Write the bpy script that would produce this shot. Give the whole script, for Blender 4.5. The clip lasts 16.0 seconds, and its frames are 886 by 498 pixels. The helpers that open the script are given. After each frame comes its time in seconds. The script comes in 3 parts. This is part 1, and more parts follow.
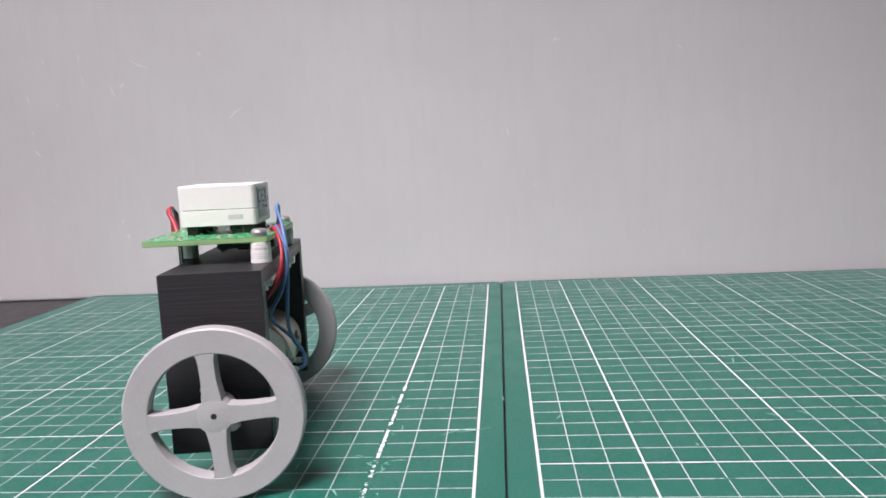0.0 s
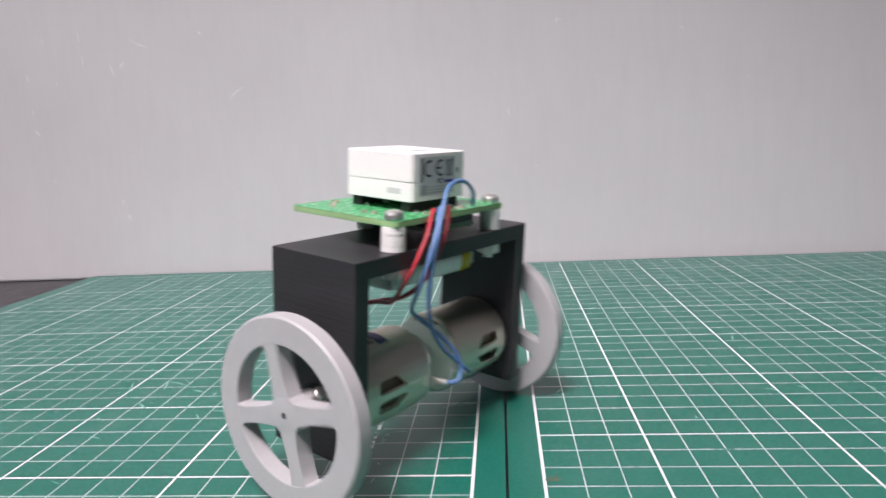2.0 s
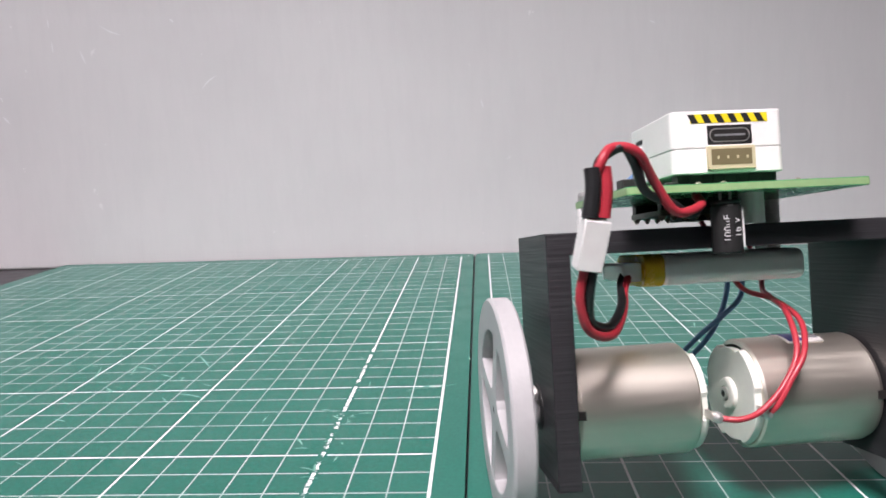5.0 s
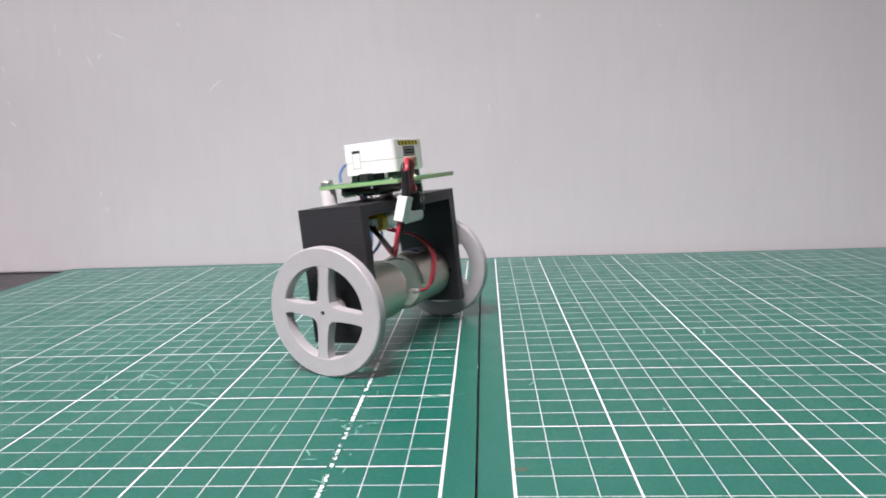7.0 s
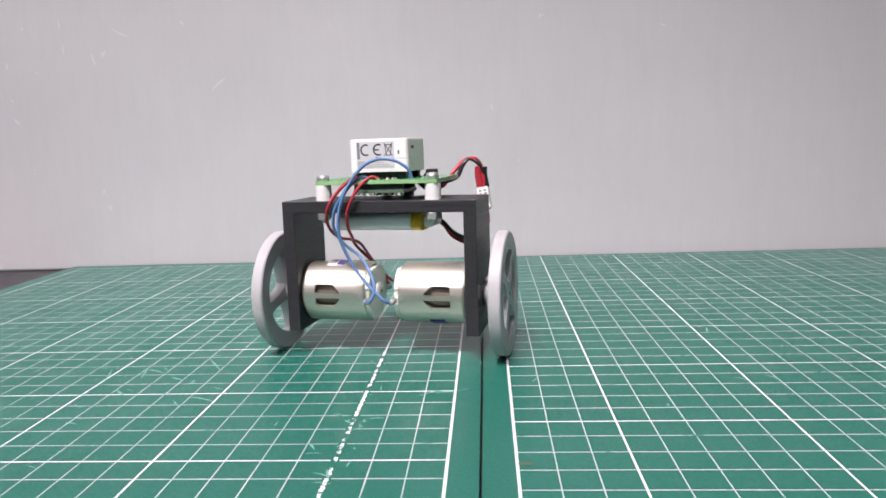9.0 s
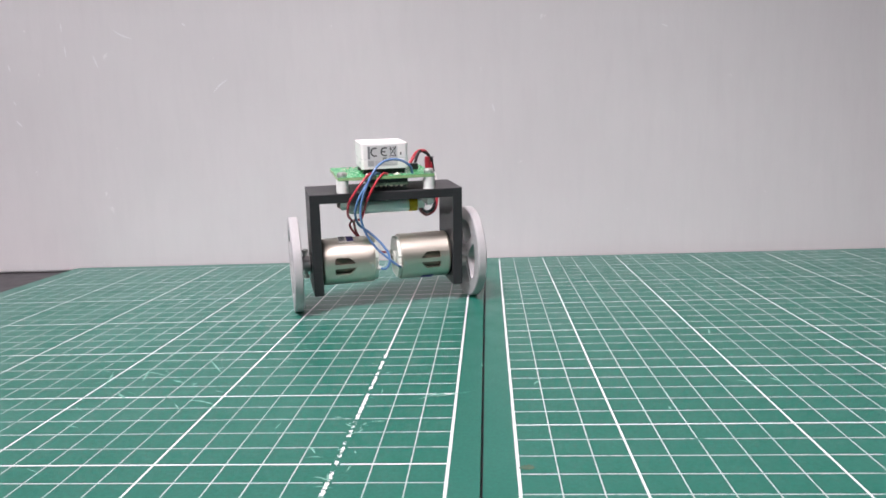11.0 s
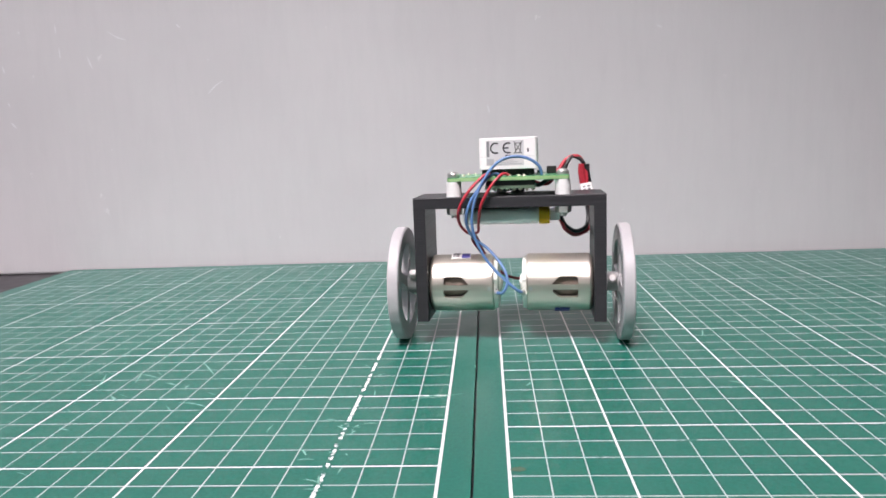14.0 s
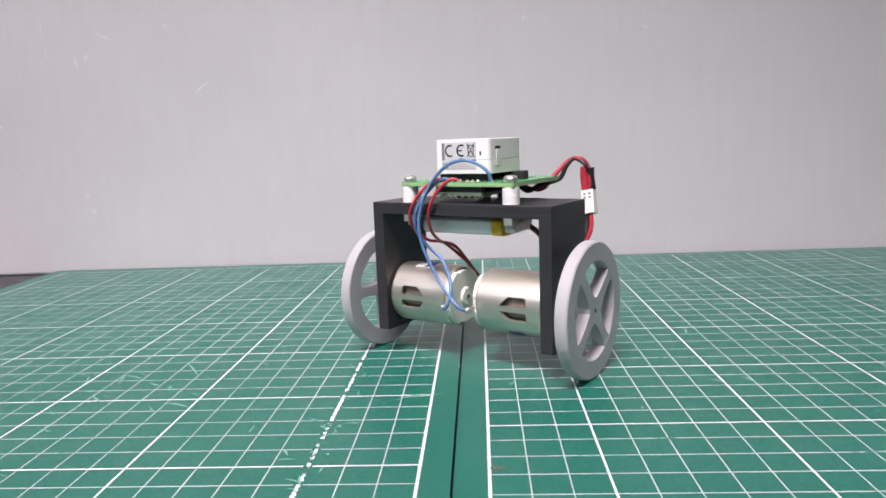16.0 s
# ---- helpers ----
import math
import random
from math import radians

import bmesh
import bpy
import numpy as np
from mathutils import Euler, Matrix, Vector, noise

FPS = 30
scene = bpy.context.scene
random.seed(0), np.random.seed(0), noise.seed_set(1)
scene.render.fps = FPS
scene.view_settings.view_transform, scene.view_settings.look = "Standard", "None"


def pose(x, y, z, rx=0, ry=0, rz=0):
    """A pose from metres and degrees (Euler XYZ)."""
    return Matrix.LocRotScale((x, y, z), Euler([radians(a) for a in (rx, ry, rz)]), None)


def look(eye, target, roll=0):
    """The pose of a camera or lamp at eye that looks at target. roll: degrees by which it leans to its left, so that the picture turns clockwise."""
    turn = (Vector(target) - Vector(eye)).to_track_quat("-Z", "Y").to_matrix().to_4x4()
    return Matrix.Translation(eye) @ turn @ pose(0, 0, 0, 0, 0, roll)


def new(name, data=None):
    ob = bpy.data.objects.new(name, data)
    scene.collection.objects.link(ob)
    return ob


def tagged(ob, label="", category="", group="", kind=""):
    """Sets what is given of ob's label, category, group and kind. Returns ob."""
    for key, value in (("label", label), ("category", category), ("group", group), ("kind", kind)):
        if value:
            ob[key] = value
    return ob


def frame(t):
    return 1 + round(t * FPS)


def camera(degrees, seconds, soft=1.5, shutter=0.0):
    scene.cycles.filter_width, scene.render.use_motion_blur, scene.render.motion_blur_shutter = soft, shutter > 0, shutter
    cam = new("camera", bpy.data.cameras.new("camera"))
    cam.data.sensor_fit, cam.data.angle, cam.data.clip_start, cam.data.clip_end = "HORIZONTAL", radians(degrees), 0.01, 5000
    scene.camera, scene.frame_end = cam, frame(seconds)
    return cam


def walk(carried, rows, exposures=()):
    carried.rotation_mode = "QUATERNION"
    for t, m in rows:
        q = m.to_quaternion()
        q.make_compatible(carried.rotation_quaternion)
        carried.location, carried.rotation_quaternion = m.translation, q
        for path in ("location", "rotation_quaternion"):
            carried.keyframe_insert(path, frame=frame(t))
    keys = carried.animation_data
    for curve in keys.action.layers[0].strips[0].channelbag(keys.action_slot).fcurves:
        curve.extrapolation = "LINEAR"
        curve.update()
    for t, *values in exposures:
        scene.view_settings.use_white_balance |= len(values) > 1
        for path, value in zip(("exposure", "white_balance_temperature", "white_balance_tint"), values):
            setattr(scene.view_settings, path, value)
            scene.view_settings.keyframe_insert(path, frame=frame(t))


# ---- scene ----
cam = camera(65.64, 16.0, soft=1.65, shutter=0.4)
PATH = [
    (0, pose(0.0011, -0.1659, 0.0898, 82.25, 2.88, 4.50)),
    (0.5, pose(0.0011, -0.1657, 0.0888, 82.01, 2.73, 4.56)),
    (1, pose(0.0005, -0.1663, 0.0884, 81.75, 2.63, 4.59)),
    (1.5, pose(-0.0005, -0.1664, 0.0874, 81.52, 2.60, 4.59)),
    (2, pose(0.0005, -0.1670, 0.0856, 81.21, 2.66, 4.52)),
    (2.5, pose(0.0047, -0.1697, 0.0862, 81.22, 2.57, 4.20)),
    (3, pose(0.0056, -0.1703, 0.0847, 81.06, 2.64, 3.77)),
    (5.5, pose(0.0049, -0.1706, 0.0828, 80.68, 2.04, 2.80)),
    (6, pose(0.0041, -0.1696, 0.0826, 80.74, 1.90, 2.90)),
    (6.5, pose(0.0027, -0.1687, 0.0832, 80.75, 2.00, 3.15)),
    (7, pose(0.0039, -0.1687, 0.0852, 80.77, 2.13, 3.28)),
    (7.5, pose(0.0041, -0.1691, 0.0846, 80.94, 2.11, 3.34)),
    (8, pose(0.0036, -0.1691, 0.0836, 80.96, 2.04, 3.35)),
    (8.5, pose(0.0036, -0.1687, 0.0831, 80.92, 2.06, 3.51)),
    (9, pose(0.0029, -0.1694, 0.0834, 80.90, 1.97, 3.39)),
    (11.5, pose(0.0036, -0.1688, 0.0843, 80.89, 2.11, 3.62)),
    (12, pose(0.0038, -0.1689, 0.0843, 80.92, 2.15, 3.51)),
    (12.5, pose(0.0043, -0.1687, 0.0850, 80.99, 2.22, 3.47)),
    (13, pose(0.0037, -0.1689, 0.0847, 80.98, 2.18, 3.46)),
    (13.5, pose(0.0036, -0.1690, 0.0847, 80.97, 2.13, 3.41)),
    (14, pose(0.0054, -0.1686, 0.0845, 80.94, 2.17, 3.42)),
    (14.5, pose(0.0073, -0.1690, 0.0832, 80.89, 2.22, 3.27)),
    (15, pose(0.0083, -0.1687, 0.0839, 80.84, 2.14, 3.13)),
    (15.5, pose(0.0090, -0.1691, 0.0842, 80.82, 2.22, 2.92)),
    (16.0, pose(0.0087, -0.1692, 0.0845, 80.91, 2.19, 2.79)),
]
walk(cam, PATH, exposures=[(0, -0.14), (1.5, -0.12), (3.0, -0.05), (5.5, 0.0), (16.0, 0.0)])

# where the robot goes: seconds, x, y, heading and lean in degrees
MOVES = [
    (0, -0.0836, 0.0513, 98.1, 0.5),
    (0.5, -0.0941, 0.0528, 77.4, 4.0),
    (1, -0.0835, 0.0514, 74.9, 1.2),
    (1.5, -0.0721, 0.0483, 68.9, 6.0),
    (2, -0.0262, 0.0235, 58.1, 5.6),
    (2.5, 0.0269, -0.0160, 49.6, -1.7),
    (3, 0.0396, -0.0274, 55.2, 1.2),
    (3.2, 0.0408, -0.0256, 61.4, 0.8),
    (5.3, 0.0552, -0.0212, 198.6, 10.6),
    (5.5, 0.0494, -0.0064, 201.1, 10.0),
    (5.8, 0.0279, 0.0406, 211.0, 7.5),
    (6, 0.0031, 0.0754, 220.1, 3.2),
    (6.2, -0.0252, 0.1065, 228.1, -1.3),
    (6.5, -0.0514, 0.1250, 240.0, -3.3),
    (6.8, -0.0476, 0.1227, 243.4, 0.7),
    (7, -0.0366, 0.1142, 246.8, 4.6),
    (7.2, -0.0287, 0.1100, 237.6, 7.1),
    (7.4, -0.0287, 0.1133, 207.8, 5.9),
    (7.6, -0.0267, 0.1138, 178.6, 3.5),
    (7.8, -0.0257, 0.1169, 144.3, 2.1),
    (8, -0.0305, 0.1125, 108.1, 2.5),
    (8.2, -0.0319, 0.1113, 65.6, 2.6),
    (8.4, -0.0326, 0.1113, 18.1, 3.4),
    (8.6, -0.0330, 0.1103, -15.1, 0.5),
    (8.8, -0.0345, 0.1043, -17.8, 0.4),
    (9, -0.0362, 0.0978, -10.2, -0.8),
    (11.3, -0.0518, 0.1879, 25.9, 6.2),
    (11.5, -0.0385, 0.1735, 55.2, 3.4),
    (11.7, -0.0158, 0.1656, 94.2, 1.0),
    (12, 0.0091, 0.1735, 120.7, -0.9),
    (12.2, 0.0127, 0.1764, 126.7, -1.2),
    (12.5, 0.0051, 0.1706, 119.2, 1.9),
    (12.8, -0.0045, 0.1654, 106.8, 4.3),
    (13, -0.0040, 0.1651, 88.1, 3.6),
    (13.2, -0.0002, 0.1657, 67.7, 3.2),
    (13.4, 0.0065, 0.1608, 39.0, 2.0),
    (13.6, 0.0120, 0.1477, 9.9, 1.0),
    (14, 0.0149, 0.1166, -4.7, -0.8),
    (14.5, 0.0134, 0.1055, -12.5, -0.9),
    (15, 0.0120, 0.1000, -16.7, 0.9),
    (15.5, 0.0108, 0.0959, -24.1, 1.4),
    (16, 0.0067, 0.0889, -31.6, -0.1),
]

# where the second mat's grid starts, and its slight turn
EAST = (0.00942, 0.02412, -0.00198)
# first turn of the two wheels, in radians
SPIN = (1.34, 1.05)

# scratches on the mats and nicks on the backing board: points along each stroke in metres, and width
SCRATCHES = [
    ([(-0.1103, 0.0909), (-0.1038, 0.0815), (-0.0989, 0.0741)], 0.0007),
    ([(-0.1291, 0.076), (-0.1242, 0.0745), (-0.1186, 0.0711)], 0.0007),
    ([(-0.1143, 0.0666), (-0.108, 0.0634)], 0.0007),
    ([(-0.1004, 0.0467), (-0.0944, 0.0455), (-0.0877, 0.0418)], 0.0007),
    ([(-0.1424, 0.0765), (-0.1398, 0.0694), (-0.1381, 0.0633)], 0.0007),
    ([(-0.1256, 0.0664), (-0.1288, 0.0779)], 0.0007),
    ([(-0.1299, 0.0267), (-0.1253, 0.0249)], 0.0007),
    ([(-0.1291, 0.055), (-0.1234, 0.0494)], 0.0007),
    ([(-0.0415, 0.0261), (-0.0383, 0.0231)], 0.0007),
    ([(-0.0209, 0.0454), (-0.0156, 0.0493), (-0.0088, 0.0512)], 0.0007),
    ([(-0.0173, 0.0478), (-0.0117, 0.0486), (-0.0043, 0.0515)], 0.0007),
]
SCRATCHES_E = [
    ([(0.0856, 0.0593), (0.0881, 0.0581), (0.0898, 0.0548)], 0.0007),
    ([(0.096, 0.0617), (0.0985, 0.0594), (0.0998, 0.055)], 0.0007),
    ([(0.0174, 0.0578), (0.02, 0.0623)], 0.0007),
    ([(0.0957, 0.1213), (0.0935, 0.1128)], 0.0007),
    ([(-0.0006, 0.0804), (-0.0002, 0.0765)], 0.0007),
    ([(0.1392, 0.0931), (0.1394, 0.0874)], 0.0007),
    ([(0.0574, 0.0369), (0.0575, 0.0347)], 0.0007),
    ([(0.1196, 0.0603), (0.1204, 0.0564)], 0.0007),
]
NICKS = [
    ([(-0.273, 0.152), (-0.2715, 0.1473), (-0.2699, 0.1429)], 0.0012),
    ([(-0.1878, 0.1226), (-0.1828, 0.1274), (-0.1768, 0.1311)], 0.0012),
    ([(-0.2928, 0.159), (-0.2926, 0.1512)], 0.0012),
    ([(-0.2567, 0.1682), (-0.2502, 0.1641), (-0.2431, 0.1615)], 0.0012),
    ([(-0.2064, 0.1705), (-0.2038, 0.1682)], 0.0012),
    ([(-0.3357, 0.1087), (-0.3312, 0.1037)], 0.0012),
    ([(-0.3361, 0.1476), (-0.3351, 0.1428)], 0.0012),
    ([(0.1221, 0.1546), (0.1259, 0.153)], 0.0012),
    ([(0.0079, 0.1071), (0.0093, 0.1016)], 0.0012),
    ([(-0.2938, 0.1744), (-0.2937, 0.1683)], 0.0012),
    ([(-0.3355, 0.1223), (-0.3342, 0.1191)], 0.0012),
]

# ---- light ----
world = bpy.data.worlds.new("room_air")
scene.world = world
world.use_nodes = True
world.node_tree.nodes["Background"].inputs[0].default_value = (1.0, 0.90, 0.98, 1)
world.node_tree.nodes["Background"].inputs[1].default_value = 0.15


def area_lamp(name, eye, target, sx, sy, watts, colour):
    data = bpy.data.lights.new(name, "AREA")
    data.shape, data.size, data.size_y, data.energy, data.color = "RECTANGLE", sx, sy, watts, colour
    ob = new(name, data)
    ob.matrix_world = look(eye, target)
    return ob


lamp = area_lamp("ceiling_tube_lamp", (-0.35, -0.85, 1.75), (-0.05, 0.09, -0.02), 1.0, 0.5, 4.75, (1.0, 0.890, 0.935))
lamp.data.spread = radians(33)
# cool fill added from the left to brighten side faces; the room has no window
area_lamp("left_fill_light", (-1.7, -0.9, 1.2), (0, 0.2, 0.1), 1.0, 1.0, 8.5, (0.84, 0.86, 1.0))


# ---- materials ----
def nodes_of(name, rough=0.5, metal=0.0, spec=0.5):
    m = bpy.data.materials.new(name)
    m.use_nodes = True
    nt = m.node_tree
    b = nt.nodes["Principled BSDF"]
    b.inputs["Roughness"].default_value = rough
    b.inputs["Metallic"].default_value = metal
    b.inputs["Specular IOR Level"].default_value = spec
    return m, nt, b


def op(nt, kind, a, b=None, c=None, clamp=False):
    n = nt.nodes.new("ShaderNodeMath")
    n.operation, n.use_clamp = kind, clamp
    for i, v in enumerate((a, b, c)):
        if v is None:
            continue
        if isinstance(v, (int, float)):
            n.inputs[i].default_value = v
        else:
            nt.links.new(v, n.inputs[i])
    return n.outputs[0]


def mix(nt, fac, a, b):
    n = nt.nodes.new("ShaderNodeMix")
    n.data_type = "RGBA"
    for i, v in ((0, fac), (6, a), (7, b)):
        if isinstance(v, (int, float)):
            n.inputs[i].default_value = v
        elif isinstance(v, tuple):
            n.inputs[i].default_value = (*v, 1)
        else:
            nt.links.new(v, n.inputs[i])
    return n.outputs[2]


def place(nt, scale=(1, 1, 1)):
    c = nt.nodes.new("ShaderNodeTexCoord")
    m = nt.nodes.new("ShaderNodeMapping")
    m.inputs["Scale"].default_value = scale
    nt.links.new(c.outputs["Object"], m.inputs[0])
    return m.outputs[0]


def grain(nt, where, scale, detail=3.0, rough=0.55):
    n = nt.nodes.new("ShaderNodeTexNoise")
    n.inputs["Scale"].default_value = scale
    n.inputs["Detail"].default_value = detail
    n.inputs["Roughness"].default_value = rough
    nt.links.new(where, n.inputs["Vector"])
    return n.outputs[0]


def step(nt, v, lo, hi):
    n = nt.nodes.new("ShaderNodeMapRange")
    n.clamp = True
    n.inputs[1].default_value, n.inputs[2].default_value = lo, hi
    nt.links.new(v, n.inputs[0])
    return n.outputs[0]


def bump(nt, b, height, strength, dist):
    n = nt.nodes.new("ShaderNodeBump")
    n.inputs["Strength"].default_value = strength
    n.inputs["Distance"].default_value = dist
    nt.links.new(height, n.inputs["Height"])
    nt.links.new(n.outputs[0], b.inputs["Normal"])


def plain(name, colour, rough=0.5, metal=0.0, spec=0.5, vary=0.12, scale=400, relief=0.0, stretch=(1, 1, 1), worn=None, worn_at=0.62):
    """A material with a fine grain, broad variation and, where asked, worn patches."""
    m, nt, b = nodes_of(name, rough, metal, spec)
    w = place(nt, stretch)
    fine, broad = grain(nt, w, scale), grain(nt, w, scale * 0.12, 2)
    both = op(nt, "ADD", op(nt, "MULTIPLY", fine, 0.5), op(nt, "MULTIPLY", broad, 0.5))
    lo = tuple(c * (1 - vary) for c in colour)
    hi = tuple(min(1, c * (1 + vary)) for c in colour)
    col = mix(nt, step(nt, both, 0.3, 0.7), lo, hi)
    if worn:
        col = mix(nt, op(nt, "MULTIPLY", step(nt, grain(nt, w, scale * 0.4, 5), worn_at, worn_at + 0.1), 0.7), col, worn)
    nt.links.new(col, b.inputs["Base Color"])
    nt.links.new(op(nt, "ADD", op(nt, "MULTIPLY", fine, 0.2), rough - 0.1), b.inputs["Roughness"])
    if relief:
        bump(nt, b, fine, 0.5, relief)
    return m


def mat_green(name, side, x0, y0):
    """Green cutting mat: printed centimetre grid, bold every five, with worn print and grime. side: +1 when x grows away from the seam."""
    m, nt, b = nodes_of(name, 0.36, 0, 0.55)
    w = place(nt)
    sep = nt.nodes.new("ShaderNodeSeparateXYZ")
    nt.links.new(w, sep.inputs[0])
    u = op(nt, "MULTIPLY_ADD", sep.outputs[0], side * 100, -side * 100 * x0)
    v = op(nt, "MULTIPLY_ADD", sep.outputs[1], 100, -100 * y0)

    def near(value, period, offset, half):
        d = op(nt, "PINGPONG", op(nt, "ADD", value, 1000 * period - offset), period / 2)
        return op(nt, "LESS_THAN", d, half)

    thin = op(nt, "MAXIMUM", near(u, 1, 0, 0.019), near(v, 1, 0, 0.024))
    bold_u = op(nt, "MAXIMUM", near(u, 5, 3, 0.033), op(nt, "LESS_THAN", op(nt, "ABSOLUTE", u), 0.044))
    bold_v = near(v, 5, 0, 0.034)
    bold = op(nt, "MAXIMUM", bold_u, bold_v)
    # print stays inside the border
    inside = op(nt, "MULTIPLY", op(nt, "GREATER_THAN", u, -0.052), op(nt, "LESS_THAN", u, 28.05))
    inside = op(nt, "MULTIPLY", inside, op(nt, "LESS_THAN", v, FAR_LINE[side]))
    # ticks of the ruler along the far and outer borders
    tick = op(nt, "MULTIPLY", near(u, 0.5, 0, 0.03), op(nt, "MULTIPLY", op(nt, "GREATER_THAN", v, FAR_LINE[side] + 0.1), op(nt, "LESS_THAN", v, FAR_LINE[side] + 0.4)))
    wear = grain(nt, w, 55, 6, 0.7)
    wear2 = grain(nt, w, 420, 4, 0.65)
    worn = op(nt, "ADD", op(nt, "MULTIPLY", wear, 0.6), op(nt, "MULTIPLY", wear2, 0.4))
    keep_thin = step(nt, worn, 0.66, 0.56)
    keep_bold = step(nt, worn, 0.72, 0.62)
    # broad fading of thin lines: worn print plus sheen haze put into the ink
    thin_fade = op(nt, "MULTIPLY_ADD", step(nt, grain(nt, w, 11, 4, 0.6), 0.42, 0.62), -0.24 if side < 0 else -0.12, 0.66)
    ink = op(nt, "MAXIMUM", op(nt, "MULTIPLY", op(nt, "MULTIPLY", thin, keep_thin), thin_fade), op(nt, "MULTIPLY", op(nt, "MULTIPLY", bold, keep_bold), 0.92))
    ink = op(nt, "MULTIPLY", ink, inside)
    if side < 0:
        here = op(nt, "MULTIPLY", op(nt, "LESS_THAN", op(nt, "ABSOLUTE", op(nt, "SUBTRACT", u, 3.0)), 0.12), op(nt, "LESS_THAN", v, 9.5))
        torn = step(nt, grain(nt, place(nt, (0.6, 1, 1)), 330, 3, 0.6), 0.44, 0.50)
        fray = op(nt, "LESS_THAN", op(nt, "ABSOLUTE", op(nt, "MULTIPLY_ADD", grain(nt, w, 700, 3), 0.14, op(nt, "SUBTRACT", u, 3.07))), 0.055)
        ink = op(nt, "ADD", op(nt, "MULTIPLY", ink, op(nt, "SUBTRACT", 1.0, here)), op(nt, "MULTIPLY", op(nt, "MULTIPLY", fray, torn), here))
    ink = op(nt, "MAXIMUM", ink, op(nt, "MULTIPLY", tick, 0.5))
    # rubber: fine grain, broad stains, pale scuffs
    base = mix(nt, step(nt, grain(nt, w, 900, 3), 0.3, 0.7), (0.007, 0.107, 0.075), (0.012, 0.144, 0.105))
    base = mix(nt, op(nt, "MULTIPLY", step(nt, grain(nt, w, 14, 4), 0.45, 0.75), 0.35), base, (0.026, 0.160, 0.121))
    scuff = op(nt, "MULTIPLY", step(nt, grain(nt, place(nt, (1, 0.35, 1)), 130, 7, 0.75), 0.66, 0.80), 0.35)
    base = mix(nt, scuff, base, (0.22, 0.40, 0.32))
    col = mix(nt, ink, base, (0.75, 0.75, 0.76))
    nt.links.new(col, b.inputs["Base Color"])
    nt.links.new(op(nt, "MULTIPLY_ADD", grain(nt, w, 60, 4), 0.22, 0.26), b.inputs["Roughness"])
    bump(nt, b, grain(nt, w, 2500, 2), 0.18, 0.0001)
    return m


FAR_LINE = {-1: 30.02, 1: 28.02}


def board_white(name):
    """Painted board: fine vertical grain, small dents, faint grime."""
    m, nt, b = nodes_of(name, 0.55, 0, 0.3)
    w = place(nt)
    fine = grain(nt, place(nt, (1, 1, 0.16)), 160, 4)
    broad = grain(nt, w, 6, 4)
    col = mix(nt, step(nt, broad, 0.3, 0.7), (0.590, 0.581, 0.584), (0.644, 0.634, 0.635))
    col = mix(nt, op(nt, "MULTIPLY", step(nt, fine, 0.45, 0.8), 0.16), col, (0.50, 0.50, 0.51))
    spots = step(nt, grain(nt, w, 90, 5, 0.6), 0.71, 0.75)
    col = mix(nt, op(nt, "MULTIPLY", spots, 0.35), col, (0.86, 0.86, 0.86))
    nt.links.new(col, b.inputs["Base Color"])
    h = op(nt, "ADD", fine, op(nt, "MULTIPLY", grain(nt, w, 40, 3), 1.5))
    bump(nt, b, h, 0.2, 0.0008)
    return m


def printed(name, colour, rough=0.45, layer_scale=2600, relief=0.00018):
    """Printed plastic with fine layer lines along z."""
    m, nt, b = nodes_of(name, rough, 0, 0.45)
    layers = grain(nt, place(nt, (0.02, 0.02, 1)), layer_scale, 2)
    fine = grain(nt, place(nt), 700, 4)
    col = mix(nt, step(nt, layers, 0.3, 0.7), tuple(c * 0.90 for c in colour), tuple(min(1, c * 1.10) for c in colour))
    col = mix(nt, op(nt, "MULTIPLY", step(nt, fine, 0.55, 0.8), 0.3), col, tuple(min(1, c * 1.5 + 0.004) for c in colour))
    nt.links.new(col, b.inputs["Base Color"])
    nt.links.new(op(nt, "MULTIPLY_ADD", layers, 0.25, rough - 0.12), b.inputs["Roughness"])
    bump(nt, b, layers, 0.6, relief)
    return m


M_BLACK = printed("black_print", (0.028, 0.027, 0.030), 0.42, 1600, 0.00024)
M_GREY = plain("grey_print", (0.435, 0.43, 0.435), 0.45, vary=0.06, scale=1400, relief=0.00006)
M_CAN = plain("brushed_steel", (0.71, 0.665, 0.585), 0.44, 1.0, vary=0.05, scale=900, stretch=(0.05, 1, 1), relief=0.00003)
M_STEEL = plain("screw_steel", (0.70, 0.685, 0.66), 0.36, 0.85, vary=0.1, scale=800)
# near-black colour stands in for the shade inside bores, slots and notches
M_DARK = plain("hole_shade", (0.012, 0.010, 0.009), 0.6, vary=0.3)
M_CAP = plain("milky_plastic", (0.76, 0.78, 0.71), 0.4, vary=0.05, scale=500)
M_NYLON = plain("white_nylon", (0.80, 0.79, 0.77), 0.45, vary=0.05)
M_CASE = plain("white_case", (0.90, 0.875, 0.86), 0.38, vary=0.025, scale=900, relief=0.00002)
M_PCB = plain("solder_mask_green", (0.080, 0.370, 0.150), 0.26, vary=0.15, scale=600)
M_EDGE = plain("board_edge_resin", (0.30, 0.47, 0.22), 0.45, vary=0.1, scale=700)
M_CORE = plain("motor_core", (0.23, 0.185, 0.15), 0.5, 0.3, vary=0.15, scale=600)
M_DRIVER = plain("dark_board", (0.11, 0.16, 0.11), 0.4, vary=0.2)
M_CHIP = plain("chip_black", (0.020, 0.020, 0.020), 0.45, vary=0.2)
M_GOLD = plain("tinned_pad", (0.62, 0.58, 0.46), 0.3, 0.9, vary=0.1)
M_RED = plain("red_insulation", (0.44, 0.034, 0.052), 0.35, vary=0.1, scale=900)
